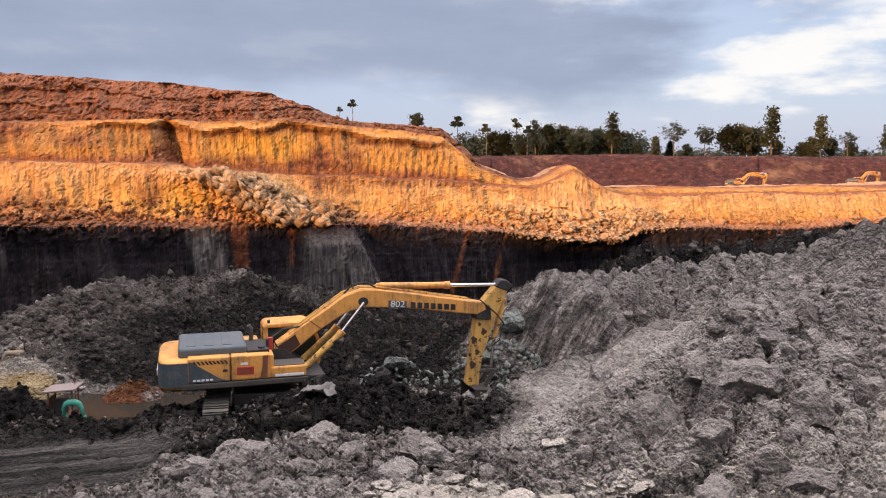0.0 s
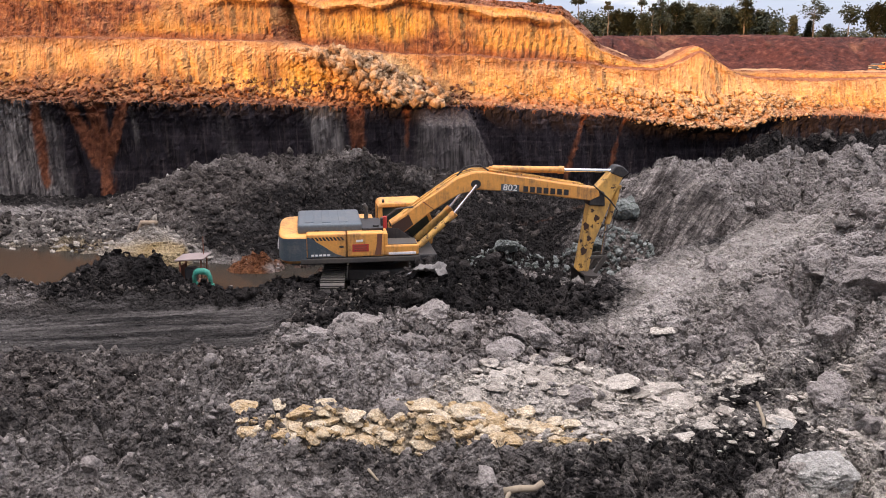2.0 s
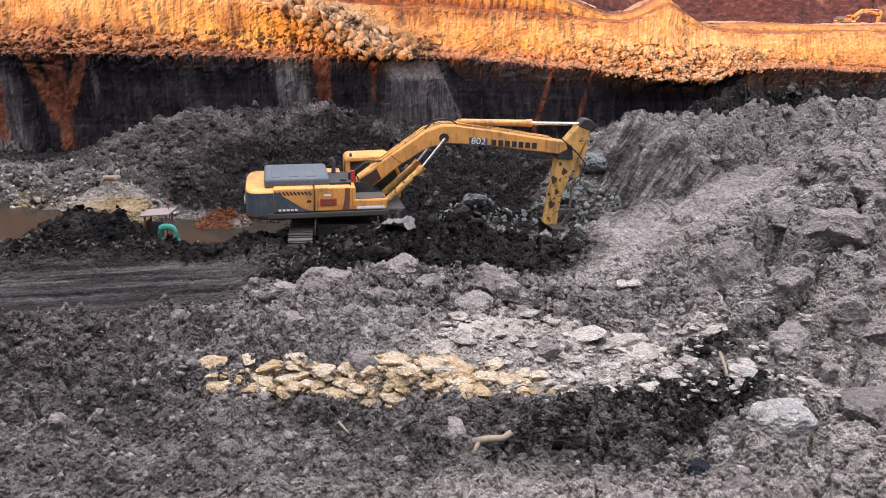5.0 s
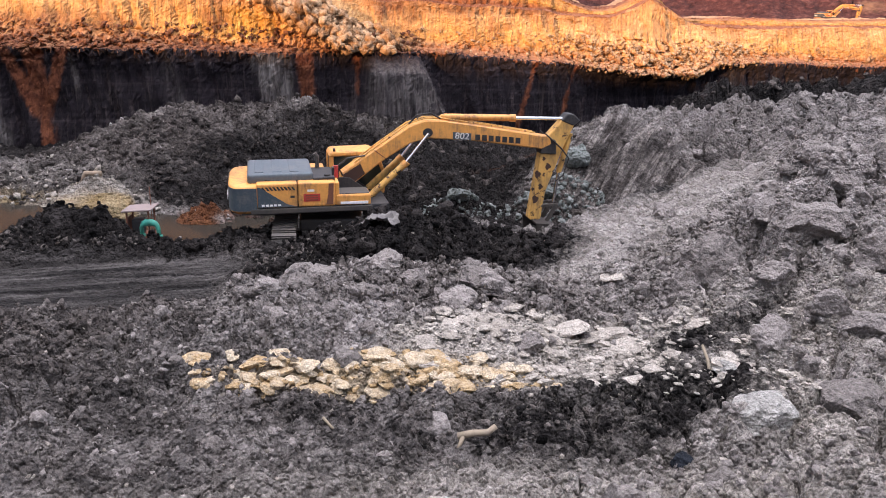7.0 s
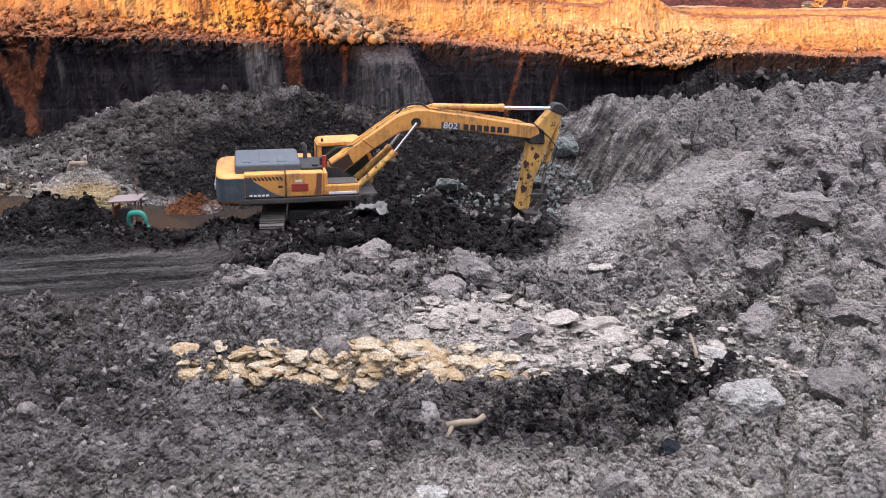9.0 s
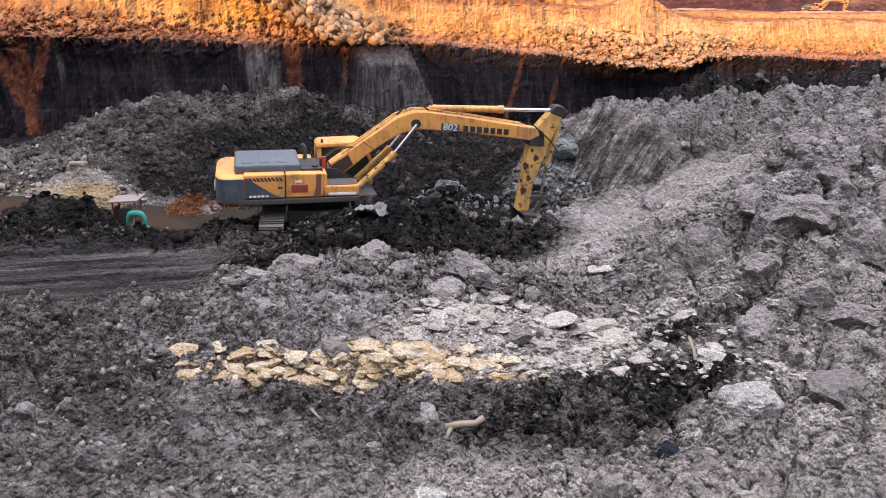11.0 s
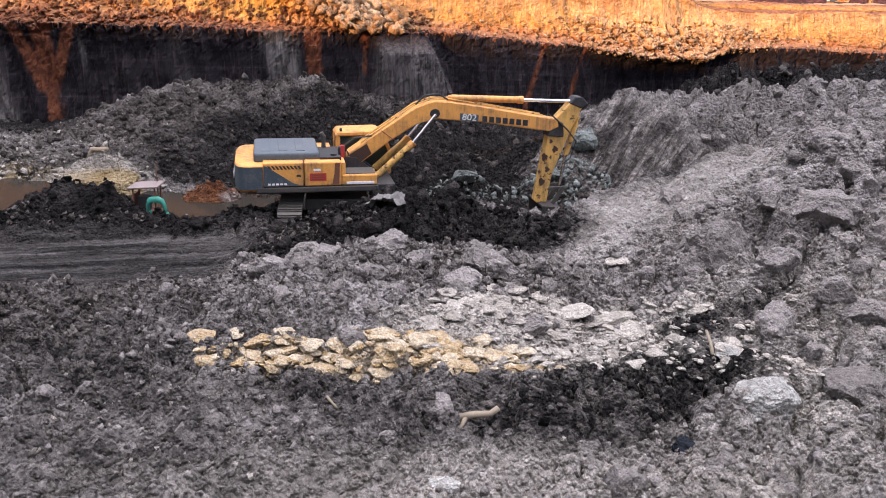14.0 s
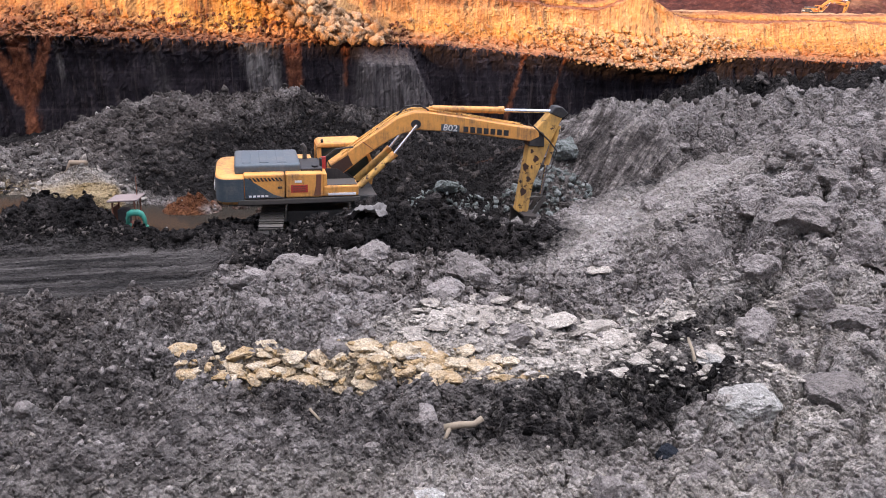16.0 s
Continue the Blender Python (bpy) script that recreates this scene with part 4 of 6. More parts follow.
def paint(name, col, rough=0.45, metal=0.0, dirt=(0.07, 0.055, 0.045), amount=0.5, spec=0.4, chips=None):
    """Worn paint: grime in patches at two scales, and chips."""
    mat, nt, b = shader(name, rough, metal, spec)
    p = local(nt)
    big, fine = noise_node(nt, 1.3, 6, 0.65, p), noise_node(nt, 14.0, 5, 0.7, p)
    f = calc(nt, "ADD", calc(nt, "MULTIPLY", big, 0.65), calc(nt, "MULTIPLY", fine, 0.35))
    fade = ramp(nt, fine, [(0.3, tuple(c * 0.82 for c in col)), (0.7, tuple(min(1, c * 1.1) for c in col))])
    drip = noise_node(nt, 1.0, 6, 0.7, local(nt, (9.0, 9.0, 1.1)))
    f = calc(nt, "ADD", calc(nt, "MULTIPLY", f, 0.62), calc(nt, "MULTIPLY", drip, 0.38))
    g = nt.nodes.new("ShaderNodeMapRange")
    g.inputs["From Min"].default_value, g.inputs["From Max"].default_value = 0.48, 0.62
    g.inputs["To Max"].default_value = amount
    nt.links.new(f, g.inputs["Value"])
    c = mixed(nt, g.outputs[0], fade, dirt)
    if chips:
        c = mixed(nt, calc(nt, "GREATER_THAN", noise_node(nt, 3.2, 6, 0.75, p), 0.585), c, chips)
    nt.links.new(c, b.inputs["Base Color"])
    nt.links.new(calc(nt, "ADD", calc(nt, "MULTIPLY", f, 0.3), rough - 0.1), b.inputs["Roughness"])
    relief(nt, b, fine, 0.12, 0.01)
    return mat


M_YELLOW = paint("machine_yellow", (0.66, 0.305, 0.075), 0.5, amount=0.85)
M_YELLOWWORN = paint("worn_machine_yellow", (0.60, 0.34, 0.09), 0.55, amount=0.75, chips=(0.045, 0.022, 0.014))
M_BLUEGREY = paint("dark_blue_grey_paint", (0.045, 0.062, 0.075), 0.5, dirt=(0.17, 0.15, 0.13), amount=0.6)
M_HOOD = paint("grey_hood_paint", (0.065, 0.085, 0.10), 0.5, dirt=(0.16, 0.15, 0.14), amount=0.5)
M_BLACK = paint("black_paint", (0.018, 0.018, 0.02), 0.6, dirt=(0.08, 0.07, 0.06), amount=0.5)
M_STEEL = paint("muddy_steel", (0.075, 0.068, 0.062), 0.55, 0.4, dirt=(0.10, 0.085, 0.07), amount=0.9)
M_CHROME = paint("polished_rod", (0.75, 0.75, 0.76), 0.18, 1.0, amount=0.15)
M_RED = paint("red_sign", (0.42, 0.035, 0.03), 0.5, amount=0.4)
M_WHITE = paint("white_lettering", (0.75, 0.74, 0.72), 0.5, amount=0.3)
M_HOSE = paint("rubber_hose", (0.02, 0.019, 0.018), 0.6, amount=0.4)
M_GREEN = paint("green_pump_paint", (0.035, 0.28, 0.21), 0.45, amount=0.45)
M_WOOD = paint("weathered_timber", (0.26, 0.20, 0.145), 0.8, amount=0.6, spec=0.2)
M_PALEWOOD = paint("pale_timber", (0.25, 0.205, 0.15), 0.8, amount=0.75, spec=0.2)
M_SHEET = paint("pinkish_roof_sheet", (0.21, 0.165, 0.155), 0.6, amount=0.5)
M_PLASTIC = paint("grey_plastic_sheet", (0.15, 0.14, 0.132), 0.5, amount=0.5)
M_RUST = paint("rusty_frame", (0.16, 0.06, 0.035), 0.75, amount=0.5)
M_GREASE = paint("dark_greasy_rust", (0.050, 0.022, 0.014), 0.6, dirt=(0.03, 0.022, 0.018), amount=0.7)
M_MUDSTEEL = paint("mud_caked_steel", (0.045, 0.038, 0.034), 0.75, 0.2, dirt=(0.035, 0.028, 0.024), amount=0.9)


def glass_material():
    mat, nt, b = shader("cab_glass", 0.05, 0, 0.5)
    b.inputs["Base Color"].default_value = (0.02, 0.03, 0.03, 1)
    return mat


M_GLASS = glass_material()


# ---- excavator ----
def track(parent, y, length, gauge_name="track"):
    """A crawler track round its frame: shoes, frame, rollers."""
    r, L = 0.40, length / 2 - 0.40
    bm = bmesh.new()
    t = part("track", block(-L, L, y - 0.22, y + 0.22, 0.22, 0.62, 0.05, bm=bm), M_STEEL, parent, "mud-caked crawler track frame")
    per, n = 2 * (2 * L) + 2 * math.pi * r, 46
    mesh = None
    for k in range(n):
        d = (k + 0.5) / n * per
        if d < 2 * L:
            px, pz, a = -L + d, 0.8, 0
        elif d < 2 * L + math.pi * r:
            a = (d - 2 * L) / r
            px, pz = L + r * math.sin(a), 0.4 + r * math.cos(a)
        elif d < 4 * L + math.pi * r:
            px, pz, a = L - (d - 2 * L - math.pi * r), 0.0, math.pi
        else:
            a = math.pi + (d - 4 * L - math.pi * r) / r
            px, pz = -L + r * math.sin(a), 0.4 + r * math.cos(a)
        if mesh is None:
            bm = block(-0.085, 0.085, -0.33, 0.33, -0.045, 0.0, 0)
            block(-0.03, 0.0, -0.33, 0.33, 0.0, 0.04, 0, bm=bm)
            shoe = part("shoe", bm, M_STEEL, t)
            mesh = shoe.data
        else:
            shoe = new("shoe", mesh)
            shoe.parent = t
        shoe.matrix_local = Matrix.Translation((px, y, pz)) @ Euler((0, a, 0)).to_matrix().to_4x4()
    for k in range(2):
        part("idler", rod(((-L, L)[k], y - 0.12, 0.4), ((-L, L)[k], y + 0.12, 0.4), 0.33, n=20), M_STEEL, t)
    for k in range(6):
        x = -L + 0.4 + k * (2 * L - 0.8) / 5
        part("roller", rod((x, y - 0.25, 0.16), (x, y + 0.25, 0.16), 0.12), M_STEEL, t)
    return t


BOOM = [(0.28, 1.72), (0.62, 1.62), (1.55, 2.42), (2.35, 2.98), (2.9, 3.13), (4.2, 3.02), (6.42, 2.66), (6.72, 2.82), (6.66, 3.08), (4.3, 3.55), (3.3, 3.72), (2.8, 3.74), (2.3, 3.55), (1.2, 2.72), (0.30, 2.02)]
ARM = [(6.42, 2.62), (6.12, 0.14), (6.26, 0.02), (6.50, 0.10), (6.62, 1.10), (7.10, 2.60), (7.46, 3.50), (7.36, 3.72), (7.12, 3.72), (6.62, 3.10)]


def build_excavator(m, turn):
    """turn: degrees of the tracks against the upper body."""
    ex = empty("excavator", m, "yellow crawler excavator with dark grey hood, digging in black mud", "excavator")
    under = part("undercarriage", block(-1.0, 1.0, -0.9, 0.9, 0.45, 0.85, 0.08), M_STEEL, ex, "mud-caked undercarriage")
    part("slew_ring", rod((0, 0, 0.8), (0, 0, 1.22), 0.62, n=28), M_BLACK, ex)
    tracks = [track(ex, s * 1.28, 4.4) for s in (-1, 1)]
    for ob in (under, *tracks):
        ob.matrix_local = Euler((0, 0, radians(turn))).to_matrix().to_4x4()
    # upper body
    deck = part("deck", block(-2.55, 1.55, -1.40, 1.40, 1.00, 1.26, 0.04), M_BLACK, ex, "black turntable deck")
    part("deck_rail", block(-2.3, 1.05, -1.49, -1.405, 1.06, 1.24, 0.02), M_STEEL, deck, "scraped grey lower side rail")
    # counterweight: bowed back, rounded corners
    ring = []
    for k in range(25):
        a = -math.pi / 2 + math.pi * k / 24
        c, s = math.cos(a), math.sin(a)
        ring.append((-2.12 - 0.78 * abs(c) ** 0.35, 1.47 * math.copysign(abs(s) ** 0.5, s)))
    bm = bmesh.new()
    levels = [(1.02, 0.90), (1.10, 0.97), (1.35, 1.0), (1.98, 1.0), (2.12, 0.985), (2.18, 0.95)]
    rows = [[bm.verts.new((-1.9 + (x + 1.9) * f, y * f, z)) for x, y in ring] for z, f in levels]
    for a, b in zip(rows, rows[1:]):
        for k in range(24):
            bm.faces.new((a[k], a[k + 1], b[k + 1], b[k]))
        bm.faces.new((a[-1], a[0], b[0], b[-1]))
    bm.faces.new(rows[0])
    bm.faces.new(rows[-1][::-1])
    bmesh.ops.recalc_face_normals(bm, faces=bm.faces)
    cw = part("counterweight", bm, M_YELLOW, ex, "yellow counterweight with a dark blue-grey band", True)
    bm = bmesh.new()
    rows = [[bm.verts.new((-1.9 + (x + 1.9) * 1.006, y * 1.006, z)) for x, y in ring] for z in (1.20, 2.11)]
    for k in range(24):
        bm.faces.new((rows[0][k], rows[0][k + 1], rows[1][k + 1], rows[1][k]))
    part("band", bm, M_BLUEGREY, cw, "dark blue-grey painted band", True)
    for k in range(7):                       # the maker's name as plain white blocks
        y = 0.62 - k * 0.205
        part("name_block", block(-2.935, -2.915, y - 0.075, y + 0.075, 1.45, 1.66, 0), M_WHITE, cw, "plain white block")
    for y in (-0.5, 0.5):
        part("lifting_eye", rod((-2.3, y, 2.15), (-2.3, y, 2.3), 0.05), M_YELLOW, cw)
    # right-hand side panels
    p1 = part("side_panel", block(-2.12, -1.02, -1.45, -0.9, 1.27, 2.14, 0.05), M_YELLOW, ex, "yellow engine side door")
    part("swoosh", prism([(-2.10, 1.29), (-1.05, 1.29), (-1.32, 1.40), (-2.02, 2.02), (-2.10, 2.04)], -1.458, -1.44, 0), M_BLUEGREY, p1, "dark blue-grey painted wedge")
    for k in range(9):
        x = -2.0 + k * 0.1
        part("vent_slot", prism([(x, 2.03), (x + 0.06, 2.03), (x + 0.13, 1.90), (x + 0.07, 1.90)], -1.457, -1.44, 0), M_BLACK, p1)
    for k in range(5):
        part("model_bar", block(-2.0 + k * 0.11, -1.92 + k * 0.11, -1.463, -1.45, 1.33, 1.40, 0), M_WHITE, p1)
    part("latch", block(-1.22, -1.10, -1.465, -1.44, 1.62, 1.70, 0.005), M_BLACK, p1)
    p2 = part("side_panel", block(-1.00, 0.02, -1.45, -0.5, 1.27, 2.14, 0.05), M_YELLOW, ex, "yellow pump-room side door")
    part("sign", block(-0.86, -0.40, -1.462, -1.44, 1.46, 1.74, 0.004), M_RED, p2, "red warning sign with unreadable lines")
    for k in range(3):
        part("sign_line", block(-0.80, -0.46, -1.468, -1.455, 1.50 + k * 0.08, 1.535 + k * 0.08, 0), M_RUST, p2)
    part("decal", block(-0.75, -0.56, -1.462, -1.44, 1.82, 1.90, 0.003), M_WHITE, p2)
    part("rust_stain", prism([(-0.16, 2.1), (-0.02, 2.1), (-0.05, 1.32), (-0.24, 1.32), (-0.18, 1.7)], -1.4545, -1.44, 0), M_RUST, p2, "brown oil stain")
    part("grab_post", block(0.02, 0.14, -1.4, -0.7, 1.27, 2.1, 0.03), M_YELLOW, ex)
    step = part("tool_box", block(0.05, 1.02, -1.44, -0.62, 1.26, 1.66, 0.06), M_YELLOW, ex, "yellow tool box with a worn step on top")
    part("tread_plate", block(0.10, 0.98, -1.38, -0.66, 1.662, 1.69, 0.01), M_STEEL, step, "scuffed grey tread plate")
    part("box_lip", block(0.16, 0.94, -1.452, -1.43, 1.30, 1.40, 0.01), M_WHITE, step)
    p3 = part("side_panel", block(-2.12, -0.1, 0.55, 1.45, 1.27, 2.10, 0.05), M_YELLOW, ex, "yellow radiator side door")
    # engine cover
    hood = part("engine_hood", block(-2.36, -0.55, -1.06, 1.06, 2.12, 2.46, 0.10, 3), M_HOOD, ex, "weathered dark grey engine hood", True)
    for k in range(3):
        part("hood_rib", block(-2.15 + 0.48 * k, -1.9 + 0.48 * k, -0.85, 0.85, 2.458, 2.478, 0.01), M_HOOD, hood)
    part("hinge", block(-1.9, -1.75, -1.06, -1.0, 2.2, 2.28, 0.01), M_BLACK, hood)
    part("pump_cover", block(-0.56, 0.05, -1.1, 0.35, 2.12, 2.24, 0.03), M_BLACK, ex)
    part("exhaust", tube([(-0.35, 0.25, 2.2), (-0.35, 0.25, 2.62), (-0.42, 0.25, 2.74)], 0.07), M_STEEL, ex)
    part("filler_cap", rod((-0.15, -0.9, 2.12), (-0.15, -0.9, 2.30), 0.09), M_BLACK, ex)
    part("extinguisher", rod((0.12, -0.62, 2.1), (0.12, -0.62, 2.5), 0.07), M_RED, ex)
    part("mirror", block(-0.05, 0.02, -1.3, -1.12, 2.35, 2.6, 0.02), M_BLACK, ex)
    # cab
    cab = part("cab", prism([(0.06, 1.26), (0.06, 1.52), (1.70, 1.52), (1.68, 1.26)], 0.42, 1.42, 0.03), M_YELLOW, ex, "yellow operator cab with dark windows")
    part("roof", prism([(0.0, 2.60), (0.10, 2.76), (1.28, 2.79), (1.50, 2.66), (1.44, 2.60)], 0.40, 1.44, 0.04), M_YELLOW, cab)
    for y in (0.44, 1.36):
        part("pillar", prism([(0.02, 1.5), (0.16, 1.5), (0.16, 2.62), (0.02, 2.62)], y, y + 0.08, 0.02), M_YELLOW, cab)
        part("pillar", prism([(1.62, 1.5), (1.74, 1.5), (1.76, 1.9), (1.50, 2.64), (1.40, 2.62), (1.64, 1.9)], y, y + 0.08, 0.015), M_YELLOW, cab)
        part("pillar", prism([(0.78, 1.5), (0.84, 1.5), (0.84, 2.62), (0.78, 2.62)], y, y + 0.06, 0.01), M_BLACK, cab)
        part("window", prism([(0.15, 1.5), (1.64, 1.5), (1.66, 1.9), (1.44, 2.62), (0.15, 2.62)], y + 0.03, y + 0.05, 0), M_GLASS, cab, "dark tinted window")
    part("rear_window", block(0.05, 0.08, 0.54, 1.34, 2.05, 2.55, 0), M_GLASS, cab, "dark rear window")
    part("rear_wall", block(0.04, 0.12, 0.5, 1.38, 1.5, 2.04, 0.02), M_YELLOW, cab)
    part("windscreen", prism([(1.66, 1.52), (1.68, 1.52), (1.70, 1.9), (1.46, 2.6), (1.44, 2.6), (1.66, 1.9)], 0.52, 1.36, 0), M_GLASS, cab, "sloping windscreen")
    part("operator_seat", block(0.35, 0.85, 0.7, 1.15, 1.5, 2.25, 0.08), M_BLACK, cab)
    part("lamp", rod((0.15, 0.5, 2.82), (0.22, 0.5, 2.82), 0.06), M_BLACK, cab)
    part("handrail", tube([(0.05, 1.5, 1.5), (-0.12, 1.55, 1.6), (-0.12, 1.55, 2.2), (0.05, 1.5, 2.4)], 0.02), M_BLACK, ex)
    # boom bracket, boom, arm, bucket
    for y in (-0.34, 0.24):
        part("boom_bracket", prism([(-0.15, 1.26), (1.45, 1.26), (1.35, 1.35), (0.55, 2.05), (0.25, 2.08)], y, y + 0.07, 0.01), M_BLACK, ex)
    boom = part("boom", prism(BOOM, -0.32, 0.22, 0.035), M_YELLOW, ex, "yellow bent boom carrying a fleet number")
    for y in (-0.345, 0.225):
        part("pivot_boss", rod((2.86, y, 3.33), (2.86, y + 0.03, 3.33), 0.15, n=20), M_BLACK, boom, "greasy black pivot")
    part("boom_seam", prism([(1.62, 2.47), (1.66, 2.46), (1.30, 2.78), (1.26, 2.77)], -0.327, -0.31, 0), M_RUST, boom)
    part("foot_grease", prism([(0.36, 1.76), (0.62, 1.68), (1.0, 2.0), (0.86, 2.34), (0.36, 1.98)], -0.3255, -0.31, 0), M_GREASE, boom, "rust-brown worn patch")
    box = part("number_plate_panel", prism([(3.62, 3.33), (3.62, 3.09), (4.18, 3.03), (4.18, 3.27)], -0.33, -0.315, 0), M_BLUEGREY, boom, "dark panel with a white fleet number")
    tilt = math.atan2(-0.06, 0.56)
    lettering("fleet_number", "802", 0.30, Matrix.Translation((3.90, -0.334, 3.18)) @ Euler((radians(90), -tilt, 0)).to_matrix().to_4x4(), M_WHITE, boom)
    for k in range(7):                       # the maker's name as plain dark blocks
        x = 4.30 + k * 0.21
        z = 3.135 - (x - 4.3) * 0.115
        part("name_block", prism([(x, z + 0.10), (x + 0.15, z + 0.085), (x + 0.15, z - 0.115), (x, z - 0.10)], -0.330, -0.315, 0), M_BLACK, boom, "plain dark block")
    for y in (-0.2, 0.1):
        part("hydraulic_line", tube([(0.7, y, 2.35), (1.25, y, 2.80), (2.3, y, 3.62), (2.8, y, 3.80), (3.3, y, 3.79), (4.3, y, 3.60), (6.2, y, 3.22)], 0.025), M_YELLOWWORN, boom)
    part("hose", tube([(2.3, -0.25, 3.62), (2.55, -0.3, 3.92), (2.95, -0.3, 3.98), (3.25, -0.25, 3.78)], 0.028), M_HOSE, boom)
    part("hose", tube([(0.35, -0.3, 1.95), (0.2, -0.36, 2.3), (0.5, -0.36, 2.55), (1.0, -0.3, 2.6)], 0.03), M_HOSE, boom)
    part("bracket", prism([(3.22, 3.70), (3.58, 3.66), (3.48, 3.86), (3.32, 3.88)], -0.14, 0.04, 0.01), M_YELLOW, boom)
    for y in (-0.50, 0.34):
        bc = part("boom_cylinder", rod((1.02, y, 1.18), (2.18, y, 2.36), 0.105, n=16), M_YELLOWWORN, ex, "worn yellow boom cylinder", False)
        part("rod", rod((2.15, y, 2.33), (2.86, y, 3.33), 0.055), M_CHROME, bc, "polished steel rod")
        part("gland", rod((2.09, y, 2.27), (2.21, y, 2.40), 0.12, n=16), M_YELLOW, bc)
    ac = part("arm_cylinder", rod((3.40, -0.05, 3.80), (5.55, -0.05, 3.72), 0.115, n=16), M_YELLOW, ex, "yellow arm cylinder")
    part("rod", rod((5.5, -0.05, 3.72), (7.2, -0.05, 3.66), 0.06), M_CHROME, ac, "polished steel rod")
    part("gland", rod((5.44, -0.05, 3.722), (5.60, -0.05, 3.718), 0.135, n=16), M_YELLOW, ac)
    arm = part("arm", prism(ARM, -0.24, 0.14, 0.03), M_YELLOWWORN, ex, "scraped yellow arm with rust-brown patches")
    part("arm_head", prism([(7.02, 3.62), (7.2, 3.86), (7.42, 3.84), (7.62, 3.62), (7.42, 3.44)], -0.27, 0.17, 0.03), M_BLACK, arm, "greasy black pivot head")
    part("arm_pivot", prism([(6.36, 2.5), (6.9, 2.45), (6.86, 2.95), (6.45, 3.12)], -0.30, 0.20, 0.03), M_BLACK, arm, "greasy black pivot plates")
    for px, pz, r in ((6.34, 1.75, 0.13), (6.66, 2.02, 0.12), (6.45, 1.30, 0.10), (6.30, 0.85, 0.14), (6.75, 2.55, 0.10), (6.52, 2.30, 0.07), (6.20, 1.22, 0.06)):
        part("rust_patch", prism([(px + r * (1 + 0.35 * math.sin(5 * a + px * 9)) * math.cos(a) * 0.7, pz + r * (1 + 0.3 * math.cos(3 * a)) * math.sin(a)) for a in np.linspace(0, 2 * math.pi, 13)[:-1]], -0.246, -0.235, 0), M_GREASE, arm, "rust-brown scraped patch")
    for y in (-0.3, 0.2):
        part("hose", tube([(6.5, y, 3.2), (7.0, y - 0.05, 2.7), (7.3, y, 2.3), (7.15, y, 1.7), (6.9, y, 1.5)], 0.025), M_HOSE, arm)
    bk = part("bucket_cylinder", rod((7.40, -0.05, 3.15), (7.08, -0.05, 1.75), 0.085, n=14), M_YELLOWWORN, ex, "worn yellow bucket cylinder")
    part("rod", rod((7.08, -0.05, 1.78), (6.96, -0.05, 0.68), 0.05), M_CHROME, bk, "steel rod")
    for y in (-0.3, 0.16):
        part("link", prism([(6.86, 1.12), (6.98, 1.02), (6.62, 0.36), (6.5, 0.42)], y, y + 0.05, 0.01), M_STEEL, ex, "steel bucket link")
        part("link", prism([(6.40, 0.98), (6.46, 1.08), (6.95, 1.10), (6.95, 0.98)], y + 0.05, y + 0.09, 0.01), M_STEEL, ex, "steel tilting link")
    # bucket: curved shell, cheeks, lip and teeth, mouth towards the machine
    shell = [(6.12, 0.55), (6.55, 0.50), (6.92, 0.30), (7.12, -0.02), (7.10, -0.38), (6.86, -0.66), (6.50, -0.78), (6.16, -0.78)]
    inner = [(6.16, -0.72), (6.50, -0.71), (6.82, -0.60), (7.04, -0.36), (7.05, -0.03), (6.87, 0.25), (6.53, 0.43), (6.13, 0.48)]
    bucket = part("bucket", prism(shell + inner, -0.72, 0.62, 0), M_MUDSTEEL, ex, "dark mud-caked steel bucket biting into the heap")
    for y in (-0.76, 0.62):
        part("cheek", prism(shell, y, y + 0.04, 0), M_MUDSTEEL, bucket)
    for k in range(5):
        y = -0.66 + k * 0.29
        part("tooth", prism([(6.22, -0.70), (6.22, -0.80), (5.92, -0.80)], y, y + 0.11, 0), M_STEEL, bucket)
    # the body sits low on its deck; the boom's foot is high on it
    low = Matrix.Translation((0, 0, 1.2)) @ Matrix.Diagonal((1, 1, 0.88, 1)) @ Matrix.Translation((0, 0, -1.0))
    squat = Matrix.Translation((0, 0, 1.2)) @ Matrix.Diagonal((1, 1, 0.80, 1)) @ Matrix.Translation((0, 0, -1.0))
    for ob in ex.children:
        kind = ob.name.split(".")[0]
        if kind == "counterweight":
            ob.matrix_local = squat
        elif kind in ("side_panel", "deck", "tool_box", "grab_post"):
            ob.matrix_local = low
        elif kind == "engine_hood":
            ob.matrix_local = Matrix.Translation((0, 0, -0.02))
        elif kind in ("pump_cover", "exhaust", "filler_cap", "extinguisher", "mirror"):
            ob.matrix_local = Matrix.Translation((0, 0, 0.04))
        elif kind in ("link", "bucket"):
            ob.matrix_local = Matrix.Translation((0.08, 0, -0.26))
        elif kind in ("boom", "boom_cylinder", "arm_cylinder", "arm", "bucket_cylinder"):
            ob.matrix_local = Matrix.Translation((0, 0, 0.17))
    return ex


EX_M = pose(-5.46, 25.0, 0.02, 0, 0, 17) @ Matrix.Diagonal((1.055, 1.055, 0.92, 1))
excavator = build_excavator(EX_M, 85)

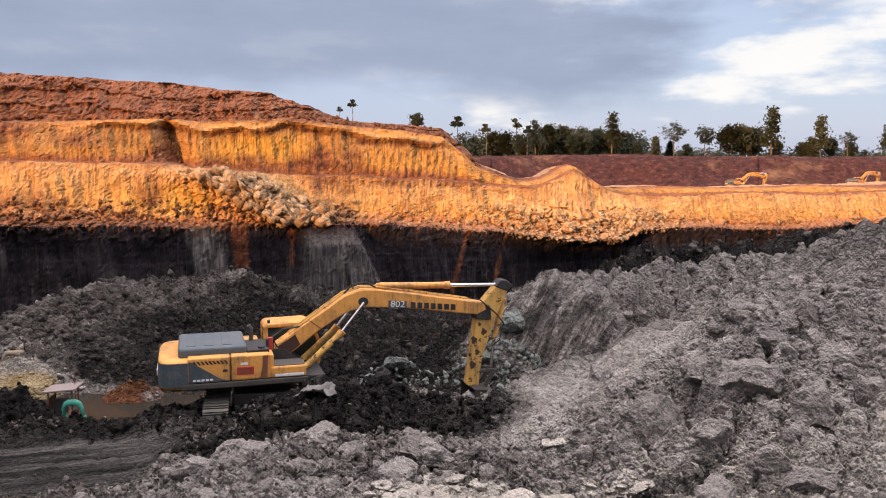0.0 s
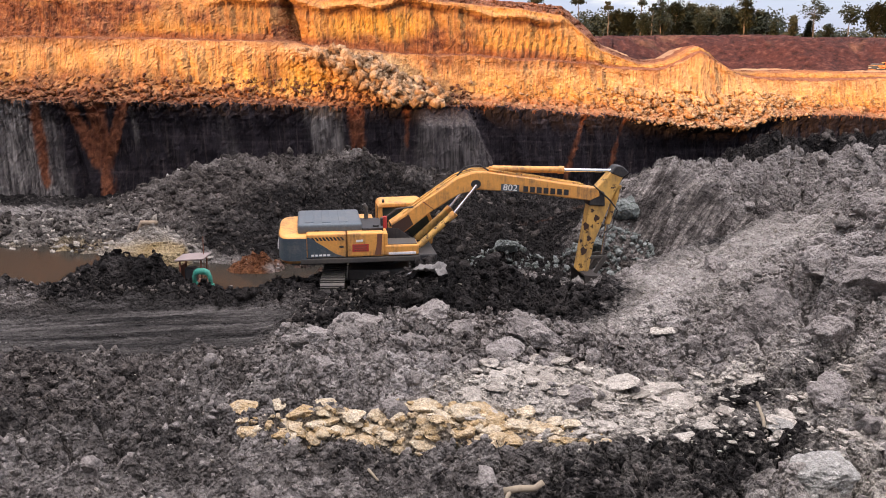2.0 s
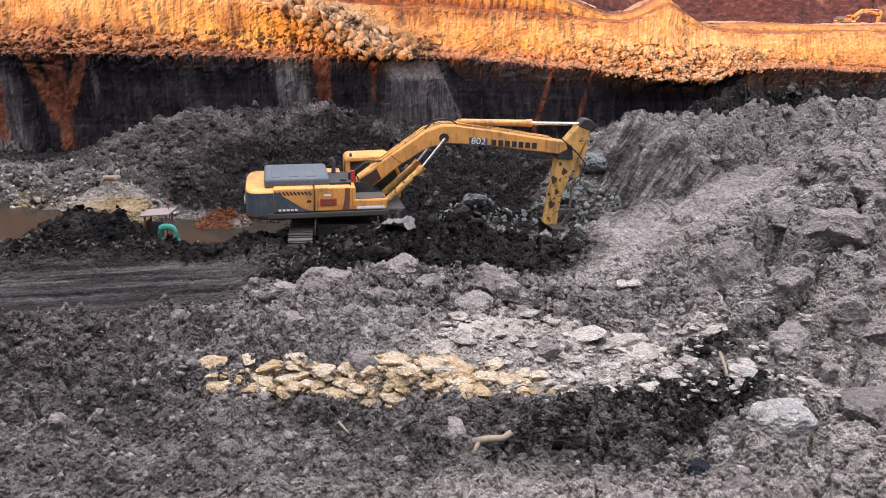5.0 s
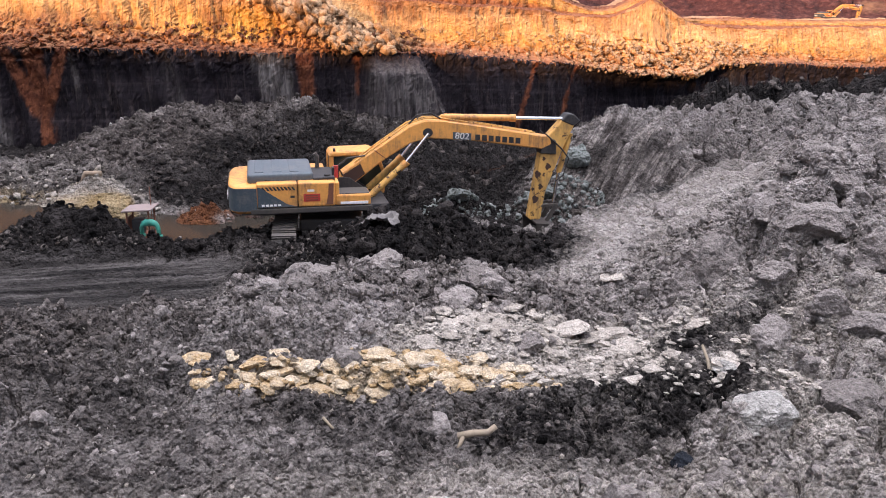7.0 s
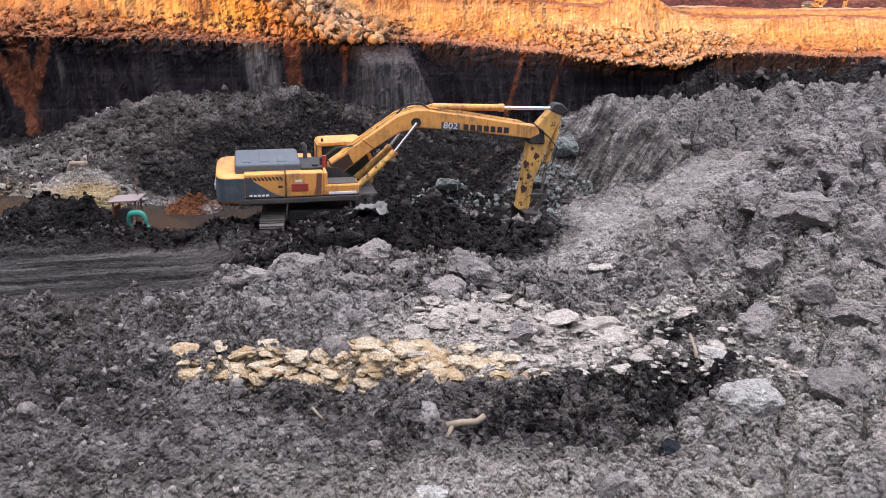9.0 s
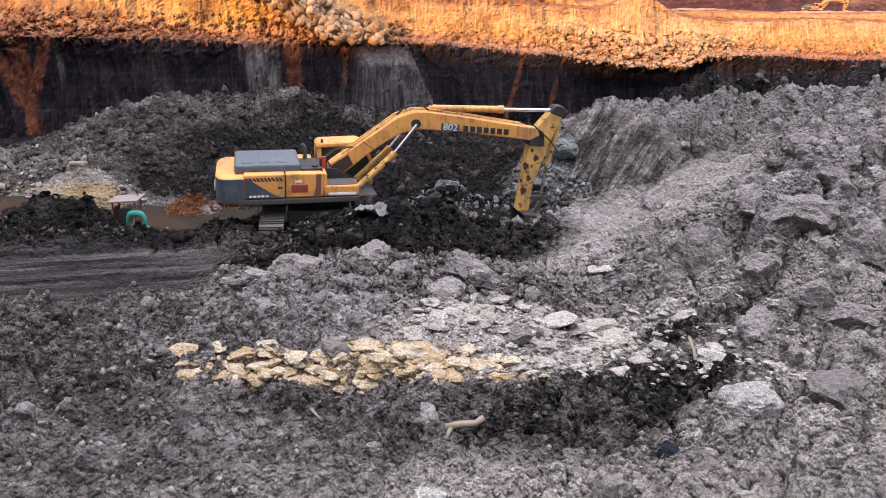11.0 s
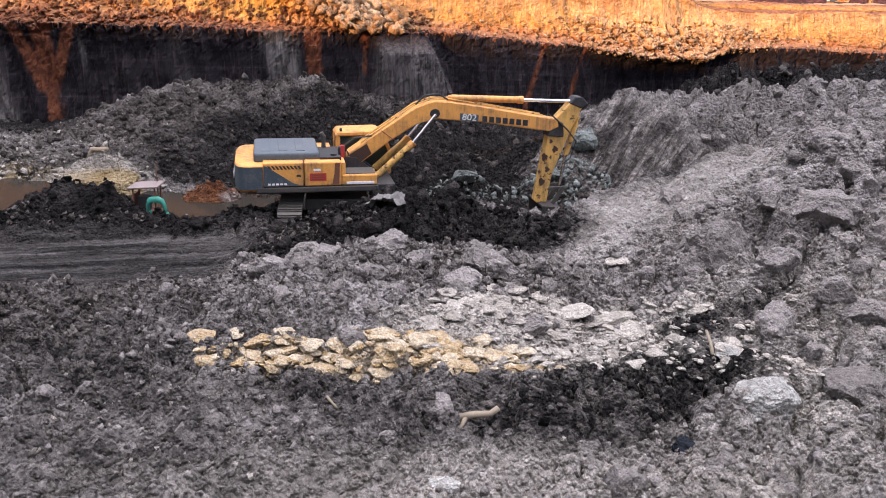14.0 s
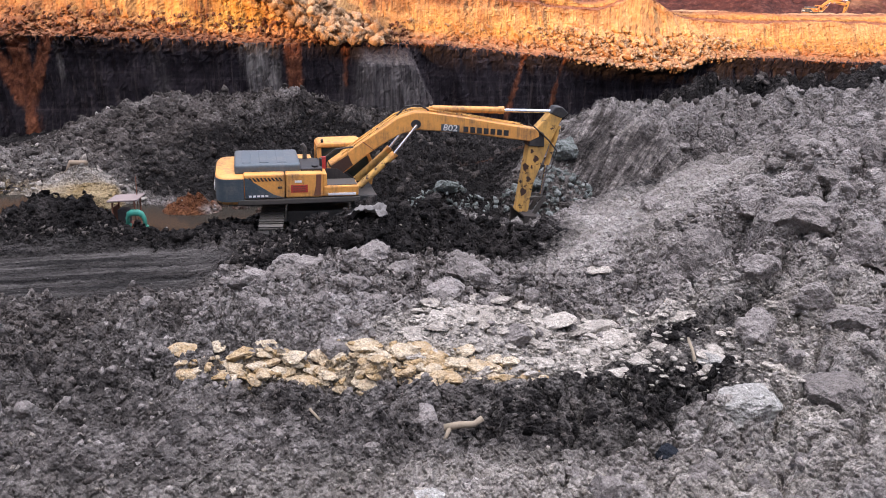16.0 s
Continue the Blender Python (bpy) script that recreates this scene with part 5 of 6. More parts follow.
# ---- broken rock ----
def chunk_mesh(name, seed, points=16, flat=1.0):
    """An angular broken rock, about 1 m in radius."""
    rng = random.Random(seed)
    bm = bmesh.new()
    for k in range(points):
        v = Vector((rng.gauss(0, 1), rng.gauss(0, 1), rng.gauss(0, 1))).normalized() * rng.uniform(0.75, 1.1)
        bm.verts.new((v.x * rng.uniform(0.85, 1.15), v.y, v.z * flat))
    hull = bmesh.ops.convex_hull(bm, input=bm.verts)
    bmesh.ops.delete(bm, geom=[g for g in hull["geom_interior"] if isinstance(g, bmesh.types.BMVert)], context="VERTS")
    bmesh.ops.triangulate(bm, faces=bm.faces)
    me = bpy.data.meshes.new(name)
    bm.to_mesh(me)
    bm.free()
    return me


def mesh_arrays(me):
    v = np.empty(len(me.vertices) * 3)
    me.vertices.foreach_get("co", v)
    t = np.empty(len(me.polygons) * 3, np.int64)
    me.loops.foreach_get("vertex_index", t) if len(me.loops) == len(t) else None
    return v.reshape(-1, 3), t.reshape(-1, 3)


SMALL = [mesh_arrays(chunk_mesh("small_chunk", 40 + k, 9, 0.8)) for k in range(8)]


def lump_mesh(seed):
    """A craggy lump of dug clay, not convex."""
    bm = bmesh.new()
    bmesh.ops.create_icosphere(bm, subdivisions=2, radius=1)
    off = Vector((seed * 7.3, seed * 1.9, 0))
    for v in bm.verts:
        n = noise.fractal(v.co * 1.3 + off, 0.5, 2.2, 4)
        c = noise.cell(v.co * 1.6 + off)
        v.co *= 1 + 0.42 * n + 0.30 * (c - 0.5)
    me = bpy.data.meshes.new("lump")
    bm.to_mesh(me)
    bm.free()
    return me


MEDIUM = [mesh_arrays(lump_mesh(60 + k)) for k in range(9)] + [mesh_arrays(chunk_mesh("medium_chunk", 60 + k, 14, 0.7)) for k in range(3)]
SLABS = [mesh_arrays(chunk_mesh("slab_chunk", 80 + k, 13, 0.6)) for k in range(8)]


def scatter(name, label, material, xs, ys, sizes, shapes, height, seed, sink=0.25, flat=1.0):
    """Loose pieces lying on a surface, too many to count: one mesh."""
    rng = np.random.default_rng(seed)
    z = height(xs, ys)
    vs, ts, base = [], [], 0
    kind = rng.integers(0, len(shapes), len(xs))
    for k, (sv, st) in enumerate(shapes):
        i = np.nonzero(kind == k)[0]
        if not len(i):
            continue
        q = rng.normal(size=(len(i), 4))
        q /= np.linalg.norm(q, axis=1)[:, None]
        w, a, b, c = q.T
        R = np.stack([1 - 2 * (b * b + c * c), 2 * (a * b - c * w), 2 * (a * c + b * w), 2 * (a * b + c * w), 1 - 2 * (a * a + c * c), 2 * (b * c - a * w),
                      2 * (a * c - b * w), 2 * (b * c + a * w), 1 - 2 * (a * a + b * b)], -1).reshape(-1, 3, 3)
        stretch = rng.uniform(0.65, 1.25, (len(i), 3)) * sizes[i, None]
        P = np.einsum("nij,nvj->nvi", R, sv[None] * stretch[:, None, :])
        P[..., 2] *= flat
        P += np.stack([xs[i], ys[i], z[i] + sizes[i] * (0.5 - sink) * flat], -1)[:, None, :]
        T = st[None] + (base + np.arange(len(i)) * len(sv))[:, None, None]
        vs.append(P.reshape(-1, 3))
        ts.append(T.reshape(-1, 3))
        base += len(i) * len(sv)
    V, T = np.concatenate(vs), np.concatenate(ts)
    me = bpy.data.meshes.new(name)
    me.vertices.add(len(V))
    me.vertices.foreach_set("co", V.reshape(-1).astype(np.float32))
    me.loops.add(T.size)
    me.loops.foreach_set("vertex_index", T.reshape(-1).astype(np.int32))
    me.polygons.add(len(T))
    me.polygons.foreach_set("loop_start", np.arange(0, T.size, 3, dtype=np.int32))
    me.update(calc_edges=True)
    me.materials.append(material)
    return tagged(new(name, me), label, "rubble", kind="stuff")


def strew(n, x0, x1, y0, y1, lo, hi, seed, mask=None, power=2.5):
    """n places in a stretch of the plan, kept by a mask, and sizes from lo to hi, mostly small."""
    rng = np.random.default_rng(seed)
    x, y, r = rng.uniform(x0, x1, n), rng.uniform(y0, y1, n), rng.uniform(0, 1, n)
    s = lo + (hi - lo) * rng.uniform(0, 1, n) ** power
    keep = (r < (mask(x, y) if mask else 1)) & (road_mask(x, y) < 0.3) & (pond_mask(x, y) < 0.1)
    return x[keep], y[keep], s[keep]


def m_dark(x, y):
    return np.clip(1.8 * soil_masks(x, y)[0] - 0.8, 0, 1)


def m_grey(x, y):
    d, p, o, u = soil_masks(x, y)
    smooth = smooth_mask(x, y)
    return np.clip(1 - 1.5 * d - 0.9 * u - 0.8 * p - 1.4 * o - 0.95 * smooth, 0, 1) * (0.35 + 0.65 * sstep(-0.3, 0.4, fbm(x, y, 3.0, 3, 101)))


def m_pale(x, y):
    d, p, o, u = soil_masks(x, y)
    return np.clip(1.3 * p - 0.6 * d, 0, 1)


def m_ochre(x, y):
    return np.clip(2.3 * soil_masks(x, y)[2], 0, 1)


x, y, s = strew(36000, -15, 16, 8, 24, 0.025, 0.13, 1, m_grey, 2.4)
scatter("small_clods", "loose grey clay clods on the pit floor", M_GREYROCK, x, y, s, SMALL, ground_height, 2)
x, y, s = strew(3200, -13, 16, 8.3, 25, 0.08, 0.27, 3, m_grey, 2.8)
scatter("clods", "broken lumps of grey clay", M_GREYROCK, x, y, s, MEDIUM, ground_height, 4, 0.5)
x, y, s = strew(4500, 2, 34, 24, 48, 0.07, 0.34, 5, m_grey, 3)
scatter("heap_clods", "lumps of grey clay on the spoil heaps", M_GREYROCK, x, y, s, MEDIUM, ground_height, 6, 0.5)
x, y, s = strew(5000, -32, 2, 26, 43, 0.05, 0.22, 7, m_grey, 3)
scatter("left_heap_clods", "lumps of grey clay on the heap by the pond", M_GREYROCK, x, y, s, SMALL, ground_height, 8, 0.5)
x, y, s = strew(16000, -15, 6, 8, 25, 0.025, 0.15, 9, m_dark, 3)
scatter("coal_lumps", "loose black coal and mud lumps", M_COALROCK, x, y, s, SMALL, ground_height, 10)
x, y, s = strew(1100, -9, 4, 18.5, 25, 0.06, 0.24, 11, m_dark, 2.5)
scatter("mud_lumps", "large black mud lumps beside the machine", M_COALROCK, x, y, s, MEDIUM, ground_height, 12, 0.45)
x, y, s = strew(11000, -12, 14, 8.5, 25, 0.015, 0.08, 13, lambda a, b: 0.13 + 0.8 * m_pale(a, b) + 0.06 * blob(a, b, -2.5, 21.3, 5.0, 3.0, 0, 2) - 0.07 * m_dark(a, b), 3)
scatter("pale_chips", "pale stone chips strewn on the mud", M_PALEROCK, x, y, s, SMALL, ground_height, 14)
x, y, s = strew(2400, -2.5, 6, 13.2, 17, 0.03, 0.14, 15, m_pale, 2.5)
scatter("pale_slabs", "pale broken stone slabs", M_PALEROCK, x, y, s, SLABS, ground_height, 16, 0.35, 0.36)
x, y, s = strew(2600, -6.5, 3, 12.5, 15, 0.03, 0.13, 17, m_ochre, 2)
scatter("ochre_pieces", "yellow-brown broken stone", M_OCHREROCK, x, y, s, SLABS, ground_height, 18, 0.35, 0.55)
x, y, s = strew(2200, -30, -11, 26.5, 33, 0.05, 0.26, 19, lambda a, b: np.clip(m_pale(a, b) + m_ochre(a, b), 0, 1), 2.5)
scatter("pond_bank_rocks", "pale rocks on the pond bank", M_PALEROCK, x, y, s, SLABS, ground_height, 20, 0.3, 0.7)
x, y, s = strew(1500, -4.2, 4.0, 27.8, 32, 0.06, 0.2, 21, lambda a, b: np.clip(blob(a, b, 1.8, 30.0, 2.0, 1.7, 0, 4) + blob(a, b, -1.6, 29.5, 1.7, 1.3, 0, 4), 0, 1), 2)
scatter("green_grey_rubble", "green-grey rubble heap on the pit floor", M_GREENROCK, x, y, s, SLABS, ground_height, 22)

x, y, s = strew(9000, -32, 2, 26, 43, 0.05, 0.26, 23, lambda a, b: 0.9 * soil_masks(a, b)[3], 3)
scatter("brown_clods", "brown-grey spoil lumps on the heap by the pond", M_UMBERROCK, x, y, s, SMALL, ground_height, 24, 0.45)
x, y, s = strew(5000, 1, 34, 25, 49, 0.06, 0.32, 25, lambda a, b: 0.7 * soil_masks(a, b)[3] * (1 - 0.8 * smooth_mask(a, b)), 3)
scatter("brown_heap_clods", "brown-grey spoil lumps on the far heaps", M_UMBERROCK, x, y, s, SMALL, ground_height, 26, 0.45)

x, y, s = strew(26000, -15, 3, 8, 21, 0.025, 0.13, 27, lambda a, b: np.clip(1.4 * soil_masks(a, b)[3], 0, 1) * (0.15 + 0.85 * sstep(-0.3, 0.3, fbm(a, b, 2.0, 3, 102))) * (0.15 + 0.85 * sstep(11.0, 14.0, b)) * np.clip(1 - 1.5 * m_ochre(a, b) - m_pale(a, b), 0, 1), 2.4)
scatter("brown_floor_clods", "brown-grey crumbled clods on the pit floor", M_UMBERROCK, x, y, s, SMALL, ground_height, 28, 0.4)

# single rocks: x, y, radius
OCHRE = [(-5.69, 13.88, 0.30), (-5.12, 13.68, 0.22), (-4.45, 13.88, 0.40), (-3.48, 13.64, 0.24), (-5.22, 14.40, 0.21), (-4.09, 14.16, 0.23), (-3.12, 13.96, 0.22), (-2.27, 14.08, 0.30)]
OCHRE += [(-1.90, 13.62, 0.24), (-2.65, 13.70, 0.22), (-1.47, 13.84, 0.25), (-0.90, 13.90, 0.22), (-0.40, 14.18, 0.20), (0.04, 13.92, 0.20), (0.40, 14.18, 0.20), (-0.60, 13.46, 0.26)]
PALE = [(1.44, 16.06, 0.43), (2.22, 16.18, 0.37), (2.52, 15.72, 0.34), (1.05, 14.86, 0.26), (4.15, 16.80, 0.27), (-0.34, 16.50, 0.32), (2.59, 18.88, 0.30), (1.23, 17.92, 0.16)]
PALE += [(3.26, 11.12, 0.24), (-0.77, 9.42, 0.22), (-7.35, 15.94, 0.14), (-2.57, 9.16, 0.13), (4.37, 15.08, 0.32), (4.17, 14.38, 0.20)]
GREY = [(7.15, 19.12, 0.72), (4.77, 18.24, 0.71), (6.21, 20.16, 0.43), (7.08, 22.38, 0.48), (7.13, 15.62, 0.50), (8.02, 17.58, 0.56), (6.0, 13.4, 0.54), (5.35, 15.64, 0.45)]
GREY += [(-4.62, 18.0, 0.42), (-4.1, 17.7, 0.34), (-3.75, 17.5, 0.26), (-3.15, 17.65, 0.36), (-2.7, 17.8, 0.40), (-1.9, 17.3, 0.3), (-5.0, 16.6, 0.3), (-0.6, 17.3, 0.42), (-0.15, 17.25, 0.4)]
GREY += [(6.53, 16.06, 0.34), (-4.47, 17.02, 0.30), (-2.91, 16.40, 0.35), (-0.93, 16.38, 0.38), (0.55, 14.86, 0.26), (4.24, 22.26, 0.32)]
WHITE = [(4.08, 12.1, 0.50), (-0.72, 9.5, 0.2), (4.36, 14.9, 0.24)]
GREEN = [(2.7, 32.0, 0.55), (1.6, 29.6, 0.35), (-1.7, 29.3, 0.4)]


def boulder_mesh(name, seed, flat):
    """A broken boulder: worn faces where it split, rough all over."""
    rng = random.Random(seed)
    bm = bmesh.new()
    bmesh.ops.create_icosphere(bm, subdivisions=4 if flat > 0.5 else 3, radius=1.12)
    cuts = [(Vector((rng.gauss(0, 1), rng.gauss(0, 1), rng.gauss(0, 1))).normalized(), rng.uniform(0.58, 0.95)) for _ in range(12)]
    off = Vector((seed * 3.7, seed * 1.3, seed * 0.9))
    wear = 1.0 if flat > 0.5 else 0.42
    for v in bm.verts:
        for n, d in cuts:
            k = v.co.dot(n) - d
            if k > 0:
                v.co -= n * k
        v.co *= 1 + wear * 0.14 * noise.fractal(v.co * 1.6 + off, 0.6, 2.1, 3) + wear * 0.085 * noise.fractal(v.co * 5.0 + off, 0.7, 2.1, 3)
        v.co.z *= flat
    me = bpy.data.meshes.new(name)
    bm.to_mesh(me)
    bm.free()
    return me


def lay_rocks(spots, name, label, material, flat, group, seed):
    rng = random.Random(seed)
    shapes = []
    for k in range(5):
        me = boulder_mesh(name, seed * 10 + k, flat)
        me.materials.append(material)
        me.polygons.foreach_set("use_smooth", np.full(len(me.polygons), False))
        shapes.append(me)
    xs, ys = np.array([p[0] for p in spots]), np.array([p[1] for p in spots])
    rs = np.array([p[2] for p in spots])
    zs = np.mean([ground_height(xs + dx * rs, ys + dy * rs) for dx, dy in ((0, 0), (0.7, 0), (-0.7, 0), (0, 0.7), (0, -0.7))], 0) + 0.1 * rs
    for (px, py, r), pz in zip(spots, zs):
        ob = tagged(new(name, shapes[rng.randrange(5)]), label, "rock", group)
        ob.matrix_world = pose(px, py, pz + r * 0.26 * flat, rng.uniform(-14, 14), rng.uniform(-14, 14), rng.uniform(0, 360)) @ Matrix.Diagonal((r * 1.1, r * 0.95, r, 1))


lay_rocks([(a, b, 1.0 * c) for a, b, c in OCHRE], "ochre_slab", "yellow-brown broken stone slab lying on grey rubble", M_OCHREROCK, 0.4, "ochre slabs", 1)
lay_rocks(PALE, "pale_slab", "pale grey-white broken stone slab on dark mud", M_PALEROCK, 0.36, "pale slabs", 2)
lay_rocks(WHITE, "white_rock", "chalky white rock bedded in grey clay", M_WHITEROCK, 0.55, "pale slabs", 8)
lay_rocks([(2.78, 11.2, 0.24)], "wet_rock", "wet blue-black stone bedded in the clay", M_BLUEROCK, 0.75, "", 9)
lay_rocks(GREY, "boulder", "large rough boulder of grey clay", M_GREYROCK, 0.9, "grey boulders", 3)
lay_rocks(GREEN, "green_boulder", "green-grey boulder on the pit floor", M_GREENROCK, 0.8, "green boulders", 4)
bx, by, bs = strew(330, 3.5, 14, 11, 25, 0.16, 0.50, 55, m_grey, 2.6)
lay_rocks([(float(a), float(b), float(c)) for a, b, c in zip(bx, by, bs) if math.hypot(a - 4.3, b - 12.5) > 1.5][:85], "clay_boulder", "rough lump of grey clay on the spoil heap", M_GREYROCK, 0.85, "grey boulders", 5)
bx, by, bs = strew(900, -6.2, 2.2, 12.9, 14.9, 0.08, 0.24, 56, m_ochre, 1.8)
lay_rocks([(float(a), float(b), float(c)) for a, b, c in zip(bx, by, bs)][:150], "ochre_slab", "yellow-brown broken stone slab lying on grey rubble", M_OCHREROCK, 0.38, "ochre slabs", 6)
bx, by, bs = strew(420, -1.5, 6, 13.6, 16.8, 0.09, 0.26, 57, m_pale, 2)
lay_rocks([(float(a), float(b), float(c)) for a, b, c in zip(bx, by, bs)][:110], "pale_slab", "pale grey-white broken stone slab on dark mud", M_PALEROCK, 0.30, "pale slabs", 7)

# fallen boulders on the pit wall's ledge


def on_wall(n, u0, u1, v0, v1, lo, hi, seed, name, label, material, lean=0.0):
    """Pieces lying against the wall between two strata; lean: how far the fall spreads to the right as it drops."""
    rng = np.random.default_rng(seed)
    me = pit_wall.data
    co = np.empty(len(me.vertices) * 3, np.float32)
    me.vertices.foreach_get("co", co)
    co = co.reshape(-1, len(WU), 3)
    lay = np.empty(len(me.vertices), np.float32)
    me.attributes["layer"].data.foreach_get("value", lay)
    lay = lay.reshape(co.shape[:2])[:, 0] * 4
    f = rng.uniform(0, 1, n) ** 0.8
    v = v1 + (v0 - v1) * f
    u = rng.uniform(u0, u1, n) + lean * f
    i, j = np.clip(np.searchsorted(lay, v), 0, len(lay) - 1), np.clip(np.searchsorted(WU, u), 0, len(WU) - 1)
    P = co[i, j]
    s = lo + (hi - lo) * rng.uniform(0, 1, n) ** 3
    zz = P[:, 2]
    return scatter(name, label, material, P[:, 0] + 0.0, P[:, 1] - 0.35 * s, s, SMALL, lambda a, b: zz - 0.2 * s, seed + 1)


on_wall(1100, -16.4, -12.4, 1.03, 1.95, 0.06, 0.62, 201, "fallen_boulders", "pale orange boulders fallen on the ledge", M_ORANGEROCK, 6.0)
on_wall(1800, 2.0, 15.0, 0.95, 1.6, 0.04, 0.20, 203, "hanging_rubble", "sunlit orange rubble hanging over the coal", M_ORANGEROCK, 2.0)
on_wall(1500, -46.0, -6.0, 1.02, 1.42, 0.04, 0.26, 205, "ledge_rubble", "red-brown rubble along the ledge", M_REDROCK)
on_wall(900, -6.0, 40.0, 1.02, 1.5, 0.04, 0.2, 207, "ledge_stones", "orange stones along the ledge", M_ORANGEROCK)
on_wall(700, -44.0, 0.0, 3.0, 3.95, 0.06, 0.36, 209, "crown_rubble", "red-brown earth lumps on the crown of the wall", M_REDROCK)


# ---- pump raft by the pond ----
def build_pump(m):
    pump = empty("pump_station", m, "small roofed pump with a green pipe at the pond's edge", "pump")
    part("skid", block(-0.75, 0.75, -0.5, 0.5, 0.0, 0.14, 0.02), M_RUST, pump)
    for sx in (-0.62, 0.62):
        for sy in (-0.42, 0.42):
            part("post", block(sx - 0.04, sx + 0.04, sy - 0.04, sy + 0.04, 0.1, 1.02, 0.008), M_RUST, pump)
    part("roof", prism([(-0.85, 0.98), (0.85, 1.05), (0.85, 1.10), (-0.85, 1.03)], -0.62, 0.62, 0.01), M_SHEET, pump, "faded pinkish sheet roof")
    part("engine", block(-0.45, 0.15, -0.28, 0.28, 0.14, 0.66, 0.06), M_BLACK, pump, "dark engine block")
    part("side_board", block(-0.70, -0.64, -0.4, 0.4, 0.14, 0.75, 0.01), M_RUST, pump)
    part("elbow_pipe", tube([(0.2, -0.45, 0.12), (0.2, -0.50, 0.42), (0.28, -0.52, 0.56), (0.45, -0.52, 0.62), (0.85, -0.52, 0.62), (1.05, -0.52, 0.56), (1.15, -0.52, 0.40), (1.18, -0.52, 0.10)], 0.12, n=12), M_GREEN, pump, "green curved pump pipe", True)
    part("flange", rod((0.2, -0.46, 0.12), (0.2, -0.46, 0.2), 0.19, n=14), M_GREEN, pump)
    part("flange", rod((1.18, -0.52, 0.08), (1.18, -0.52, 0.16), 0.19, n=14), M_GREEN, pump)
    part("pole", rod((0.5, 0.3, 0.1), (0.52, 0.3, 1.75), 0.025), M_RUST, pump)
    return pump


build_pump(pose(-11.75, 25.2, -0.35, 0, 0, 6) @ Matrix.Diagonal((0.56, 0.7, 0.92, 1)))


# ---- timber and litter ----
def branch(name, pts, r, ends, material, label, group="", forks=()):
    bm = tube(pts, r, n=7, ends=ends)
    for f in forks:
        tube(f, r * 0.7, bm=bm, n=6, ends=ends * 0.6)
    ob = part(name, bm, material, None, label, True)
    return tagged(ob, label, "branch", group)


def gz(x, y, up=0.0):
    return (x, y, float(ground_height(np.array([x]), np.array([y]))[0]) + up)


branch("branch", [gz(-0.62, 11.72, 0.10), tuple(np.add(gz(-0.62, 11.72), (0.24, 0.03, 0.15))), tuple(np.add(gz(-0.62, 11.72), (0.48, 0.08, 0.15))), tuple(np.add(gz(-0.62, 11.72), (0.60, 0.16, 0.22)))], 0.062, 0.05, M_PALEWOOD, "short pale forked branch lying on black mud", "", ([tuple(np.add(gz(-0.62, 11.72), (0.1, 0.01, 0.12))), tuple(np.add(gz(-0.62, 11.72), (0.02, -0.2, 0.0)))],))
branch("stake", [gz(4.02, 14.7, 0.02), gz(3.98, 15.0, 0.12), gz(3.94, 15.35, 0.25)], 0.035, 0.03, M_PALEWOOD, "thin pale stake leaning on the clods")
branch("twig", [gz(-2.82, 11.9, 0.05), gz(-2.62, 11.74, 0.06)], 0.025, 0.02, M_PALEWOOD, "small pale twig on the mud")
branch("log", [gz(-16.5, 30.2, 0.22), gz(-16.0, 29.75, 0.16), gz(-15.4, 29.3, 0.12)], 0.16, 0.12, M_WOOD, "weathered log lying on the pond bank")
branch("log", [gz(-16.1, 29.3, 0.1), gz(-15.5, 29.1, 0.12), gz(-14.9, 29.05, 0.1)], 0.12, 0.10, M_WOOD, "weathered log lying on the pond bank")


def crumpled_sheet(cx, cy, w, d, seed, label):
    """A torn, folded sheet lying over the lumps."""
    a, b = np.meshgrid(np.linspace(-1, 1, 26), np.linspace(-1, 1, 16))
    x, y = cx + a * w + 0.15 * b, cy + b * d
    z = base_height(x, y) + 0.42 + 0.22 * fbm(a * 2 + seed, b * 2, 0.8, 4, seed) - 0.25 * a * a
    P = np.stack([x, y, z], -1)
    me = grid_mesh("plastic_sheet", np.concatenate([P, P[::-1] - np.array([0, 0, 0.02])], 0), None, False)
    me.materials.append(M_PLASTIC)
    return tagged(new("plastic_sheet", me), label, "sheet")


crumpled_sheet(-3.15, 21.2, 0.55, 0.42, 5, "crumpled pale grey plastic sheet on the mud heap")


# ---- trees on the plateau ----
def leaf_material():
    mat, nt, b = shader("foliage", 0.7, 0, 0.2)
    geo = nt.nodes.new("ShaderNodeNewGeometry")
    oi = nt.nodes.new("ShaderNodeObjectInfo")
    f = calc(nt, "ADD", calc(nt, "MULTIPLY", geo.outputs["Random Per Island"], 0.6), calc(nt, "MULTIPLY", oi.outputs["Random"], 0.4))
    nt.links.new(ramp(nt, f, [(0.1, (0.012, 0.017, 0.009)), (0.5, (0.028, 0.034, 0.016)), (0.9, (0.055, 0.052, 0.026))]), b.inputs["Base Color"])
    return mat


M_LEAF, M_BARK = leaf_material(), paint("bark", (0.16, 0.13, 0.10), 0.9, amount=0.4, spec=0.1)


